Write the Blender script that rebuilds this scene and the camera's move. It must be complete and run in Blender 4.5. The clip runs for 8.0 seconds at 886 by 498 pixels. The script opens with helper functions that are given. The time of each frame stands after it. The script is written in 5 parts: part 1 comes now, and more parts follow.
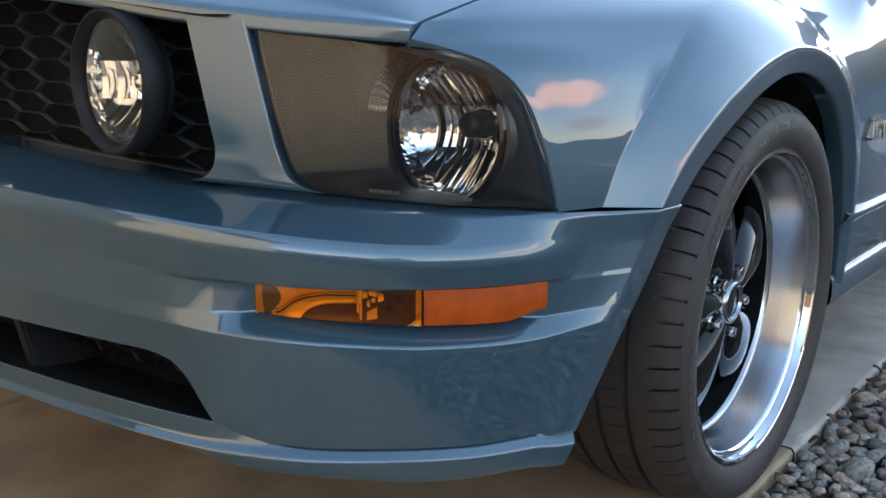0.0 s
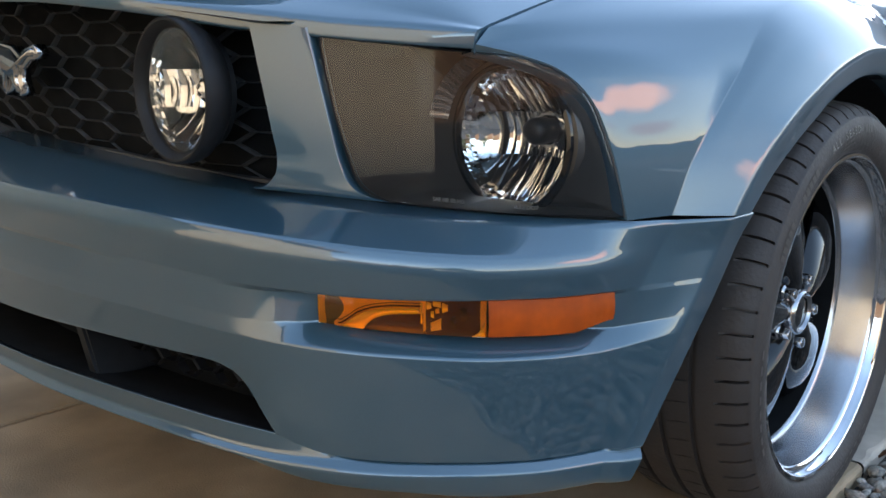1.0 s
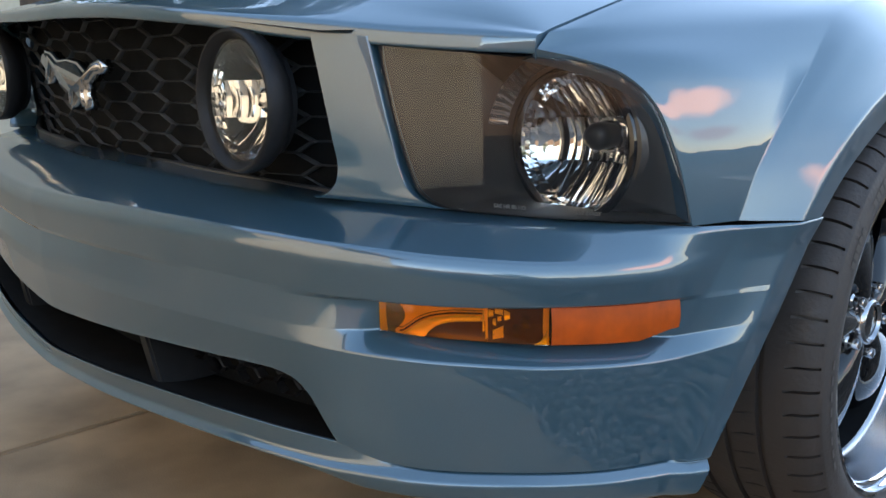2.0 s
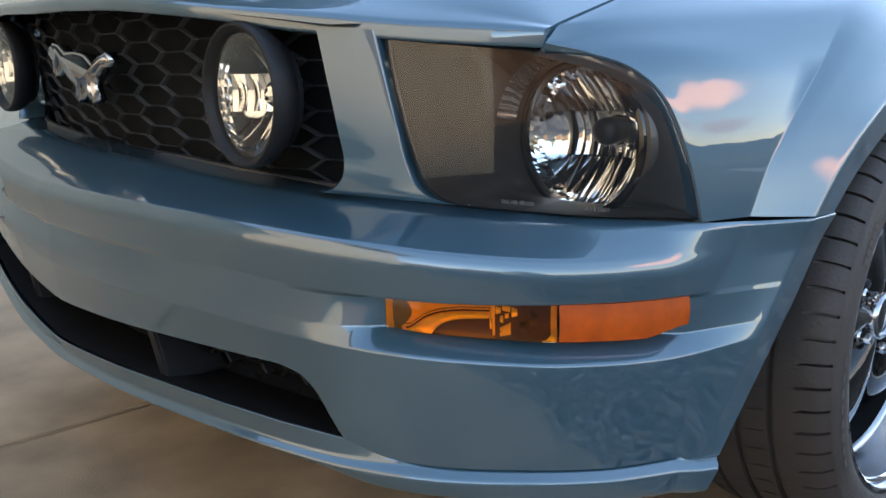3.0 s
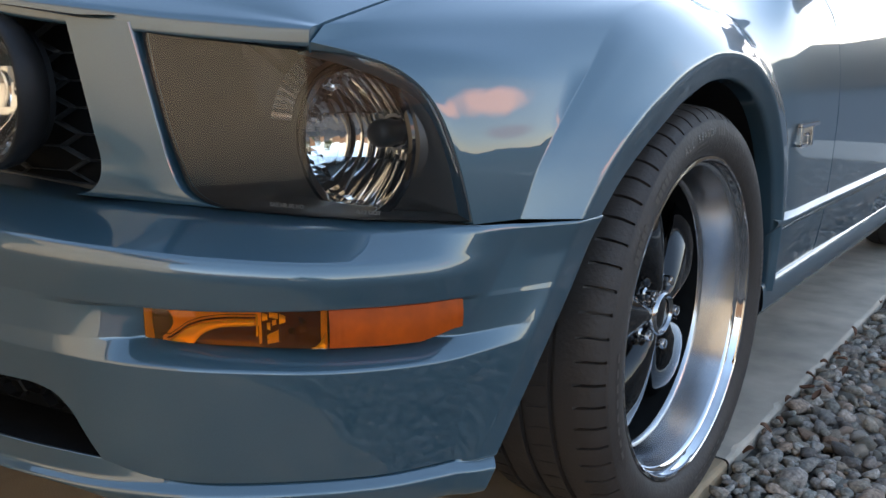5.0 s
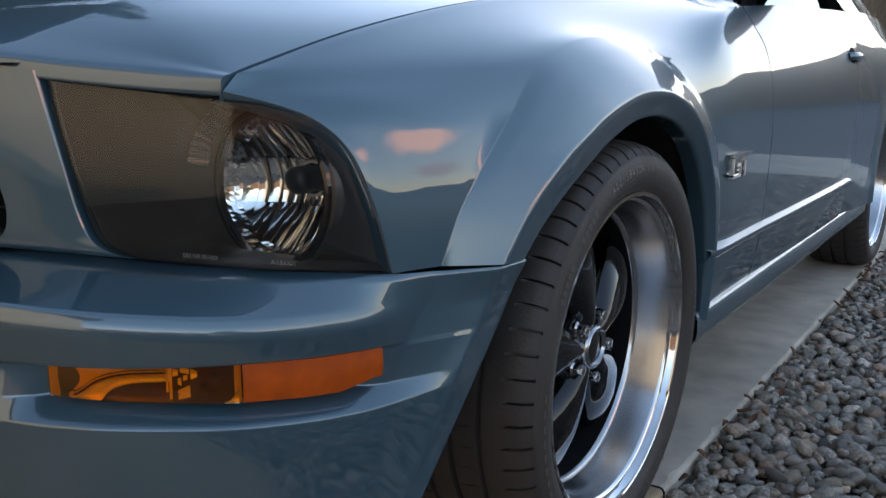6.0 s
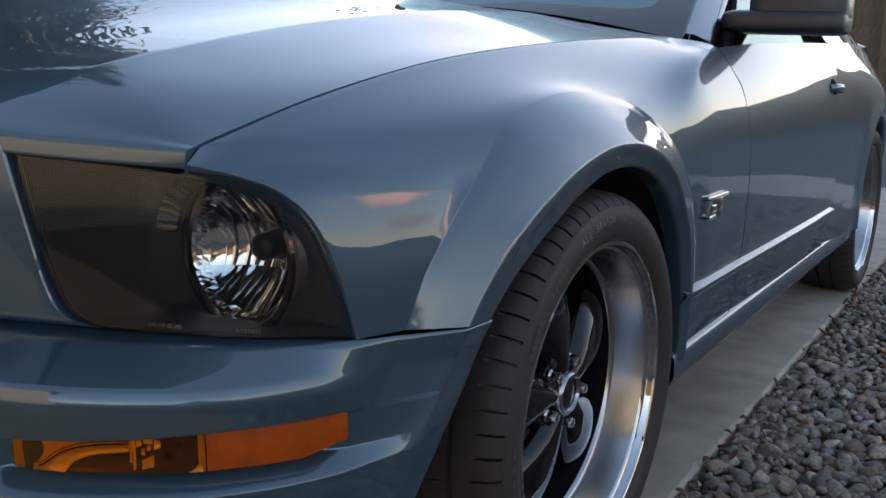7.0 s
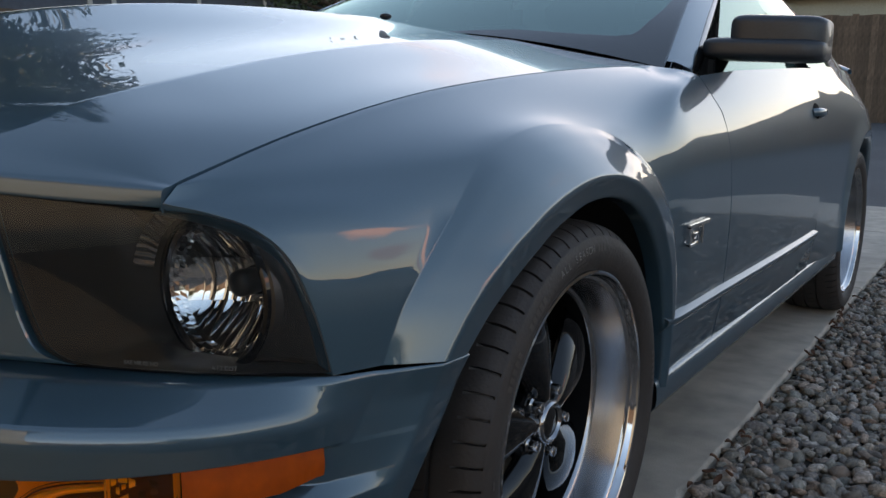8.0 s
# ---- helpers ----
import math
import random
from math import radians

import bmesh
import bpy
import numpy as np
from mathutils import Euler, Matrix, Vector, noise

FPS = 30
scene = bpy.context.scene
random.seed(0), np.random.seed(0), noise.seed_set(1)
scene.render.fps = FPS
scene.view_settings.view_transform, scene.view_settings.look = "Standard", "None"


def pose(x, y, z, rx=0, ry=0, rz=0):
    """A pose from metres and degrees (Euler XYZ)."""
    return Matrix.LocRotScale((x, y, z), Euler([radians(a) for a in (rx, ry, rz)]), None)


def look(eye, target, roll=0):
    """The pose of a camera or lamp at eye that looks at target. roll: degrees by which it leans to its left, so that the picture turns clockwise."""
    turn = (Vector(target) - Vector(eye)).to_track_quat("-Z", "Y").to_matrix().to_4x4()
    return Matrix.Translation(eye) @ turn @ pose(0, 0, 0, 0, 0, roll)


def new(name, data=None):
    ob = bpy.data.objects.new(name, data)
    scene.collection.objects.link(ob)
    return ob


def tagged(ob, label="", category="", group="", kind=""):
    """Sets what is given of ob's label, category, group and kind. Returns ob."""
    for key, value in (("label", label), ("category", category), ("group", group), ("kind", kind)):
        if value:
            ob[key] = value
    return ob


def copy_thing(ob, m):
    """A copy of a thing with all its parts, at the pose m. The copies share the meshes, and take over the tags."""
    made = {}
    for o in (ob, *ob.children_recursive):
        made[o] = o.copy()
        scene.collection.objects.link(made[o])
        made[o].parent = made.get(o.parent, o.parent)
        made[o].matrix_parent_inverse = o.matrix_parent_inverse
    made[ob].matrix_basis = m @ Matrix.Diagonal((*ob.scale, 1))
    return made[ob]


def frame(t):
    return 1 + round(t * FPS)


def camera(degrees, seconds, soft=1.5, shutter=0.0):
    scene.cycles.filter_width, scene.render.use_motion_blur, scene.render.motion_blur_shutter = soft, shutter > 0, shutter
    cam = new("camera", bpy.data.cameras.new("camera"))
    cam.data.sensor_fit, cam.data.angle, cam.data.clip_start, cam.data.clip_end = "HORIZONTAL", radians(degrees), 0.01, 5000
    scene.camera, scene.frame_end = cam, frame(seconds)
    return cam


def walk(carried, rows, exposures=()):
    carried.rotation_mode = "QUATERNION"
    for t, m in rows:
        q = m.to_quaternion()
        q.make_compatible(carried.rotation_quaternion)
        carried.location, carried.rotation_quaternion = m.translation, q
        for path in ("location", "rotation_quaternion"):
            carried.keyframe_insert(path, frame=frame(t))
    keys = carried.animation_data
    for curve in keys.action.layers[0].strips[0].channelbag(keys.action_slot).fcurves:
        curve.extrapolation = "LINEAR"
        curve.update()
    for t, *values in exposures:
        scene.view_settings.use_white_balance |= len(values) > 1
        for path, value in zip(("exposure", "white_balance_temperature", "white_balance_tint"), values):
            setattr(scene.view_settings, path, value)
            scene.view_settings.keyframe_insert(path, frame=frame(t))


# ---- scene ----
cam = camera(54.6, 8.0)
PATH = [
    (0, (1.401, -1.411, 0.775), (0.133, 0.069, 0.323), 0.3),
    (0.5, (1.385, -1.409, 0.774), (0.089, 0.048, 0.33), 0.1),
    (1, (1.369, -1.41, 0.777), (0.024, 0.002, 0.333), -0.3),
    (1.5, (1.351, -1.41, 0.779), (-0.044, -0.046, 0.338), -0.8),
    (1.7, (1.355, -1.417, 0.768), (-0.058, -0.065, 0.35), -1.0),
    (2.8, (1.348, -1.411, 0.77), (-0.096, -0.093, 0.347), -1.4),
    (3, (1.35, -1.407, 0.776), (-0.091, -0.091, 0.337), -1.4),
    (3.5, (1.357, -1.395, 0.774), (-0.047, -0.042, 0.329), -1.0),
    (4, (1.372, -1.372, 0.768), (0.028, 0.042, 0.324), -0.5),
    (4.5, (1.385, -1.353, 0.763), (0.123, 0.137, 0.327), 0.0),
    (5, (1.397, -1.337, 0.77), (0.22, 0.221, 0.338), 0.3),
    (5.2, (1.404, -1.325, 0.774), (0.255, 0.254, 0.342), 0.4),
    (6.3, (1.435, -1.288, 0.835), (0.333, 0.329, 0.424), 0.7),
    (6.5, (1.445, -1.283, 0.849), (0.338, 0.333, 0.443), 0.6),
    (7, (1.454, -1.274, 0.878), (0.352, 0.349, 0.488), 0.6),
    (7.5, (1.465, -1.264, 0.893), (0.369, 0.367, 0.521), 0.6),
    (8, (1.471, -1.266, 0.902), (0.379, 0.373, 0.549), 0.6),
]
walk(cam, [(t, look(eye, target, roll)) for t, eye, target, roll in PATH],
     exposures=[(0.0, 2.86, 7200, 15), (3.0, 3.20, 7150, 15), (5.0, 2.70, 7350, 16), (6.5, 2.07, 7650, 17.5), (8.0, 1.71, 7950, 18.5)])
# ---- world and light ----
world = bpy.data.worlds.new("evening_sky")
scene.world = world
world.use_nodes = True
wn = world.node_tree
wn.nodes.clear()
SUN_AZ, SUN_EL = radians(-13.0), radians(10.2)   # azimuth from +y towards +x
sky = wn.nodes.new("ShaderNodeTexSky")
sky.sky_type = 'NISHITA'
sky.sun_disc = False
sky.sun_elevation = SUN_EL
sky.sun_rotation = SUN_AZ
sky.air_density, sky.dust_density, sky.ozone_density = 1.0, 0.22, 2.3
bg = wn.nodes.new("ShaderNodeBackground")
bg.inputs["Strength"].default_value = 0.15
wout = wn.nodes.new("ShaderNodeOutputWorld")
# small evening clouds, low over the horizon
wc = wn.nodes.new("ShaderNodeTexCoord")
wmap = wn.nodes.new("ShaderNodeMapping")
wmap.inputs["Scale"].default_value = (1.6, 1.6, 4.0)
wnoise = wn.nodes.new("ShaderNodeTexNoise")
wnoise.inputs["Scale"].default_value = 1.7
wnoise.inputs["Detail"].default_value = 5.0
wramp = wn.nodes.new("ShaderNodeValToRGB")
wramp.color_ramp.elements[0].position = 0.62
wramp.color_ramp.elements[1].position = 0.78
wmul = wn.nodes.new("ShaderNodeMath")
wmul.operation = 'MULTIPLY'
wmul.inputs[1].default_value = 0.65
wmix = wn.nodes.new("ShaderNodeMixRGB")
wmix.inputs[2].default_value = (3.0, 2.2, 1.95, 1)
wn.links.new(wc.outputs["Generated"], wmap.inputs["Vector"])
wn.links.new(wmap.outputs[0], wnoise.inputs["Vector"])
wn.links.new(wnoise.outputs[0], wramp.inputs[0])
wsep = wn.nodes.new("ShaderNodeSeparateXYZ")
wlow = wn.nodes.new("ShaderNodeMapRange")
wlow.inputs["From Min"].default_value, wlow.inputs["From Max"].default_value = 0.25, 0.55
wlow.inputs["To Min"].default_value, wlow.inputs["To Max"].default_value = 0.65, 0.0
wn.links.new(wc.outputs["Generated"], wsep.inputs[0])
wn.links.new(wsep.outputs[2], wlow.inputs["Value"])
wn.links.new(wlow.outputs[0], wmul.inputs[1])
wn.links.new(wramp.outputs[0], wmul.inputs[0])
wn.links.new(wmul.outputs[0], wmix.inputs[0])
soften = wn.nodes.new("ShaderNodeGamma")     # thin haze evens the glow out
soften.inputs["Gamma"].default_value = 0.86
wn.links.new(sky.outputs[0], soften.inputs["Color"])
# warmer towards the horizon all round
wwarm = wn.nodes.new("ShaderNodeMixRGB")
wwarm.blend_type = 'MULTIPLY'
wwarm.inputs[2].default_value = (1.09, 0.93, 0.92, 1)
wband = wn.nodes.new("ShaderNodeMapRange")
wband.inputs["From Min"].default_value, wband.inputs["From Max"].default_value = 0.05, 0.50
wband.inputs["To Min"].default_value, wband.inputs["To Max"].default_value = 1.0, 0.0
wn.links.new(wsep.outputs[2], wband.inputs["Value"])
wn.links.new(wband.outputs[0], wwarm.inputs[0])
wn.links.new(soften.outputs[0], wwarm.inputs[1])
wn.links.new(wwarm.outputs[0], wmix.inputs[1])
# one small sunlit cloud low over the gravel's side
wsub = wn.nodes.new("ShaderNodeVectorMath")
wsub.operation = 'SUBTRACT'
wsub.inputs[1].default_value = (0.925, 0.285, 0.258)
wsc = wn.nodes.new("ShaderNodeVectorMath")
wsc.operation = 'MULTIPLY'
wsc.inputs[1].default_value = (3.4, 5.5, 15.0)
wlen = wn.nodes.new("ShaderNodeVectorMath")
wlen.operation = 'LENGTH'
wn2 = wn.nodes.new("ShaderNodeTexNoise")
wn2.inputs["Scale"].default_value = 9.0
wn2.inputs["Detail"].default_value = 4.0
wadd = wn.nodes.new("ShaderNodeMath")
wadd.operation = 'MULTIPLY_ADD'
wadd.inputs[1].default_value = 1.2
wmr = wn.nodes.new("ShaderNodeMapRange")
wmr.inputs["From Min"].default_value, wmr.inputs["From Max"].default_value = 1.15, 1.65
wmr.inputs["To Min"].default_value, wmr.inputs["To Max"].default_value = 0.9, 0.0
wcl = wn.nodes.new("ShaderNodeMixRGB")
wcl.inputs[2].default_value = (5.2, 3.1, 2.5, 1)
wn.links.new(wc.outputs["Generated"], wsub.inputs[0])
wn.links.new(wsub.outputs[0], wsc.inputs[0])
wn.links.new(wsc.outputs[0], wlen.inputs[0])
wn.links.new(wc.outputs["Generated"], wn2.inputs["Vector"])
wn.links.new(wn2.outputs[0], wadd.inputs[0])
wn.links.new(wlen.outputs["Value"], wadd.inputs[2])
wn.links.new(wadd.outputs[0], wmr.inputs["Value"])
wn.links.new(wmr.outputs[0], wcl.inputs[0])
wn.links.new(wmix.outputs[0], wcl.inputs[1])
# a second, shaded cloud below it
wsub2 = wn.nodes.new("ShaderNodeVectorMath")
wsub2.operation = 'SUBTRACT'
wsub2.inputs[1].default_value = (0.930, 0.335, 0.130)
wsc2 = wn.nodes.new("ShaderNodeVectorMath")
wsc2.operation = 'MULTIPLY'
wsc2.inputs[1].default_value = (3.0, 8.5, 30.0)
wlen2 = wn.nodes.new("ShaderNodeVectorMath")
wlen2.operation = 'LENGTH'
wadd2 = wn.nodes.new("ShaderNodeMath")
wadd2.operation = 'MULTIPLY_ADD'
wadd2.inputs[1].default_value = 1.2
wmr2 = wn.nodes.new("ShaderNodeMapRange")
wmr2.inputs["From Min"].default_value, wmr2.inputs["From Max"].default_value = 1.15, 1.65
wmr2.inputs["To Min"].default_value, wmr2.inputs["To Max"].default_value = 0.75, 0.0
wcl2 = wn.nodes.new("ShaderNodeMixRGB")
wcl2.inputs[2].default_value = (1.7, 1.4, 1.6, 1)
wn.links.new(wc.outputs["Generated"], wsub2.inputs[0])
wn.links.new(wsub2.outputs[0], wsc2.inputs[0])
wn.links.new(wsc2.outputs[0], wlen2.inputs[0])
wn.links.new(wn2.outputs[0], wadd2.inputs[0])
wn.links.new(wlen2.outputs["Value"], wadd2.inputs[2])
wn.links.new(wadd2.outputs[0], wmr2.inputs["Value"])
wn.links.new(wmr2.outputs[0], wcl2.inputs[0])
wn.links.new(wcl.outputs[0], wcl2.inputs[1])
wn.links.new(wcl2.outputs[0], bg.inputs["Color"])
wn.links.new(bg.outputs[0], wout.inputs["Surface"])

sun_data = bpy.data.lights.new("sun", 'SUN')
sun_data.energy, sun_data.angle, sun_data.color = 1.3, radians(1.0), (1.0, 0.84, 0.68)
sun = new("sun", sun_data)
sun.matrix_world = look((30 * math.sin(SUN_AZ), 30 * math.cos(SUN_AZ), 30 * math.tan(SUN_EL)), (0, 0, 0))

# ---- materials ----


def mat(name, color, rough=0.5, metal=0.0, coat=0.0, coat_rough=0.03, noise_scale=0.0, noise_amt=0.0,
        bump=0.0, bump_scale=200.0, spec=0.5, rand=0.0, second_scale=0.0, second_amt=0.0, rough_amt=0.0):
    """A principled material with two scales of colour variation, fine relief and per-object variation."""
    m = bpy.data.materials.new(name)
    m.use_nodes = True
    nt = m.node_tree
    p = nt.nodes["Principled BSDF"]
    p.inputs["Base Color"].default_value = (*color, 1)
    p.inputs["Roughness"].default_value = rough
    p.inputs["Metallic"].default_value = metal
    p.inputs["Coat Weight"].default_value = coat
    p.inputs["Coat Roughness"].default_value = coat_rough
    p.inputs["Specular IOR Level"].default_value = spec
    tc = nt.nodes.new("ShaderNodeTexCoord")
    src = None

    def vary(src, scale, amt, detail):
        n = nt.nodes.new("ShaderNodeTexNoise")
        n.inputs["Scale"].default_value = scale
        n.inputs["Detail"].default_value = detail
        nt.links.new(tc.outputs["Object"], n.inputs["Vector"])
        r = nt.nodes.new("ShaderNodeMapRange")
        r.inputs["From Min"].default_value, r.inputs["From Max"].default_value = 0.3, 0.7
        r.inputs["To Min"].default_value, r.inputs["To Max"].default_value = 1 - amt, 1 + amt
        nt.links.new(n.outputs[0], r.inputs["Value"])
        x = nt.nodes.new("ShaderNodeMixRGB")
        x.blend_type = 'MULTIPLY'
        x.inputs[0].default_value = 1.0
        if src is None:
            x.inputs[1].default_value = (*color, 1)
        else:
            nt.links.new(src, x.inputs[1])
        nt.links.new(r.outputs[0], x.inputs[2])
        return x.outputs[0], n

    if noise_amt:
        src, n1 = vary(src, noise_scale, noise_amt, 6.0)
        if rough_amt:
            r = nt.nodes.new("ShaderNodeMapRange")
            r.inputs["From Min"].default_value, r.inputs["From Max"].default_value = 0.3, 0.7
            r.inputs["To Min"].default_value, r.inputs["To Max"].default_value = rough - rough_amt, rough + rough_amt
            nt.links.new(n1.outputs[0], r.inputs["Value"])
            nt.links.new(r.outputs[0], p.inputs["Roughness"])
    if second_amt:
        src, _ = vary(src, second_scale, second_amt, 3.0)
    if rand:
        oi = nt.nodes.new("ShaderNodeObjectInfo")
        r = nt.nodes.new("ShaderNodeMapRange")
        r.inputs["To Min"].default_value, r.inputs["To Max"].default_value = 1 - rand, 1 + rand
        nt.links.new(oi.outputs["Random"], r.inputs["Value"])
        x = nt.nodes.new("ShaderNodeMixRGB")
        x.blend_type = 'MULTIPLY'
        x.inputs[0].default_value = 1.0
        if src is None:
            x.inputs[1].default_value = (*color, 1)
        else:
            nt.links.new(src, x.inputs[1])
        nt.links.new(r.outputs[0], x.inputs[2])
        src = x.outputs[0]
    if src is not None:
        nt.links.new(src, p.inputs["Base Color"])
    if bump:
        n = nt.nodes.new("ShaderNodeTexNoise")
        n.inputs["Scale"].default_value = bump_scale
        n.inputs["Detail"].default_value = 4.0
        nt.links.new(tc.outputs["Object"], n.inputs["Vector"])
        b = nt.nodes.new("ShaderNodeBump")
        b.inputs["Strength"].default_value = bump
        b.inputs["Distance"].default_value = 0.004
        nt.links.new(n.outputs[0], b.inputs["Height"])
        nt.links.new(b.outputs[0], p.inputs["Normal"])
    return m


def clear_glass(name, tint, gloss_rough=0.01, ior=1.5, gloss=(1, 1, 1)):
    """Thin clear cover: see-through with a Fresnel gloss."""
    m = bpy.data.materials.new(name)
    m.use_nodes = True
    nt = m.node_tree
    nt.nodes.clear()
    o = nt.nodes.new("ShaderNodeOutputMaterial")
    t = nt.nodes.new("ShaderNodeBsdfTransparent")
    t.inputs["Color"].default_value = (*tint, 1)
    g = nt.nodes.new("ShaderNodeBsdfGlossy")
    g.inputs["Roughness"].default_value = gloss_rough
    g.inputs["Color"].default_value = (*gloss, 1)
    f = nt.nodes.new("ShaderNodeFresnel")
    f.inputs["IOR"].default_value = ior
    x = nt.nodes.new("ShaderNodeMixShader")
    nt.links.new(f.outputs[0], x.inputs[0])
    nt.links.new(t.outputs[0], x.inputs[1])
    nt.links.new(g.outputs[0], x.inputs[2])
    nt.links.new(x.outputs[0], o.inputs["Surface"])
    return m


PAINT = mat("blue_metallic_paint", (0.034, 0.086, 0.122), 0.36, 0.36, 1.0, 0.004, 1400, 0.10, second_scale=3, second_amt=0.03)
PAINT.node_tree.nodes["Principled BSDF"].inputs["Coat IOR"].default_value = 1.88
FOG_RIM = mat("fog_rim_plastic", (0.010, 0.010, 0.011), 0.55, noise_scale=60, noise_amt=0.15, spec=0.3)
MIRROR_SHELL = mat("satin_dark_shell", (0.022, 0.028, 0.036), 0.42, 0.0, 0.2, 0.2, noise_scale=200, noise_amt=0.1)
BLACK_PLASTIC = mat("black_plastic", (0.018, 0.019, 0.02), 0.45, noise_scale=60, noise_amt=0.15, bump=0.1, bump_scale=500)
GRILLE_PLASTIC = mat("grille_plastic", (0.066, 0.069, 0.072), 0.45, noise_scale=60, noise_amt=0.15)
GLOSS_BLACK = mat("gloss_black_enamel", (0.004, 0.004, 0.0045), 0.12, 0.0, 1.0, 0.0, noise_scale=20, noise_amt=0.1, spec=0.1)
LINER = mat("wheel_well_liner", (0.030, 0.030, 0.032), 0.75, noise_scale=30, noise_amt=0.2, bump=0.2, bump_scale=200)
# near-black duct lining, also painted in place of shade in hollows
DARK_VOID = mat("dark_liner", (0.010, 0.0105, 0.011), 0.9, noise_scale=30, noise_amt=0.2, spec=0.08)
RUBBER = mat("tyre_rubber", (0.037, 0.0292, 0.0258), 0.62, noise_scale=25, noise_amt=0.16, bump=0.25, bump_scale=160, second_scale=5, second_amt=0.12, rough_amt=0.08)
LETTER_RUBBER = mat("raised_rubber", (0.17, 0.155, 0.14), 0.6, noise_scale=90, noise_amt=0.15)
BRAND_RUBBER = mat("embossed_rubber", (0.058, 0.047, 0.041), 0.5, noise_scale=90, noise_amt=0.15)
LIP_ALLOY = mat("bright_polished_aluminium", (0.62, 0.62, 0.63), 0.07, 1.0, noise_scale=40, noise_amt=0.05)
ALLOY = mat("polished_aluminium", (0.48, 0.48, 0.49), 0.22, 1.0, noise_scale=40, noise_amt=0.05)
CHROME = mat("chrome", (0.82, 0.82, 0.83), 0.05, 1.0, noise_scale=30, noise_amt=0.04)
EMBLEM_CHROME = mat("dark_chrome", (0.42, 0.42, 0.43), 0.14, 1.0, noise_scale=60, noise_amt=0.1)
REFLECTOR = mat("lamp_reflector", (0.9, 0.9, 0.9), 0.07, 1.0, noise_scale=30, noise_amt=0.03)
DIM_REFLECTOR = mat("dim_reflector", (0.42, 0.41, 0.40), 0.12, 1.0, noise_scale=40, noise_amt=0.2)
HOUSING = mat("smoked_black_housing", (0.020, 0.017, 0.015), 0.45, 0.0, 0.2, 0.2, noise_scale=15, noise_amt=0.15)
AMBER = mat("amber_lens", (0.42, 0.062, 0.001), 0.3, 0.0, 0.3, 0.02, noise_scale=60, noise_amt=0.10, second_scale=22, second_amt=0.24)
AMBER_PLATE = mat("amber_back_plate", (0.92, 0.80, 0.62), 0.4, 0.0, noise_scale=14, noise_amt=0.2)
AMBER_BRIGHT = mat("bright_reflector", (0.95, 0.92, 0.85), 0.25, 0.4, noise_scale=30, noise_amt=0.05)
AMBER_DARK = mat("dark_amber", (0.07, 0.045, 0.03), 0.25, 0.0, 0.6, 0.03, noise_scale=20, noise_amt=0.2)
LENS = clear_glass("clear_lens", (0.94, 0.94, 0.93), 0.006, 1.62)
AMBER_CLEAR = clear_glass("amber_cover", (1.0, 0.42, 0.014))
GLASS = clear_glass("window_glass", (0.13, 0.17, 0.17), 0.01, 3.0, (0.72, 0.95, 0.90))
INTERIOR = mat("cabin_trim", (0.03, 0.03, 0.032), 0.8, noise_scale=30, noise_amt=0.2)
IRON = mat("brake_iron", (0.30, 0.25, 0.20), 0.5, 0.7, noise_scale=40, noise_amt=0.25)
MARKING = mat("pale_marking", (0.085, 0.085, 0.082), 0.6, noise_scale=80, noise_amt=0.1)
CONCRETE = mat("concrete", (0.455, 0.388, 0.318), 0.85, noise_scale=9, noise_amt=0.20, bump=0.5, bump_scale=220, second_scale=1.6, second_amt=0.17, rough_amt=0.05)
# same concrete with the house's warm bounce light put into its colour
CONCRETE_WARM = mat("brown_weathered_concrete", (0.332, 0.235, 0.147), 0.85, noise_scale=7, noise_amt=0.20, bump=0.35, bump_scale=260, second_scale=1.7, second_amt=0.22, rough_amt=0.05)
JOINT = mat("dark_joint", (0.05, 0.045, 0.04), 0.9, noise_scale=60, noise_amt=0.3)
ASPHALT = mat("asphalt", (0.075, 0.075, 0.078), 0.85, noise_scale=90, noise_amt=0.3, bump=0.5, bump_scale=300, second_scale=0.7, second_amt=0.15)
SOIL = mat("gravel_bed", (0.06, 0.056, 0.05), 0.95, noise_scale=70, noise_amt=0.5, bump=1.0, bump_scale=60)
STUCCO = mat("tan_stucco", (0.405, 0.378, 0.296), 0.9, noise_scale=25, noise_amt=0.1, bump=0.1, bump_scale=90, second_scale=0.8, second_amt=0.08)
GARAGE_DOOR = mat("garage_door_paint", (0.395, 0.355, 0.272), 0.6, noise_scale=8, noise_amt=0.06)
ROOF_TILE = mat("clay_roof_tile", (0.20, 0.13, 0.09), 0.85, noise_scale=12, noise_amt=0.25, bump=0.6, bump_scale=12)
FENCE_WOOD = mat("weathered_fence_wood", (0.13, 0.085, 0.055), 0.85, noise_scale=18, noise_amt=0.3, rand=0.25)
TRUNK = mat("bark", (0.09, 0.065, 0.045), 0.95, noise_scale=20, noise_amt=0.3, bump=1.0, bump_scale=30)
DRY_LEAF = mat("dry_leaf", (0.135, 0.062, 0.036), 0.8, noise_scale=60, noise_amt=0.3)
SIDING = mat("blue_grey_siding", (0.10, 0.12, 0.15), 0.75, noise_scale=9, noise_amt=0.12, second_scale=1.2, second_amt=0.1)
TRIM_WHITE = mat("white_trim_paint", (0.62, 0.62, 0.60), 0.6, noise_scale=20, noise_amt=0.06)
# scrub colour with the blue-grey of distance haze mixed in
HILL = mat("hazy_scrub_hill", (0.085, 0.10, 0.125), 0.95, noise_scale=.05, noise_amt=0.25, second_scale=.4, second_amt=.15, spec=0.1)
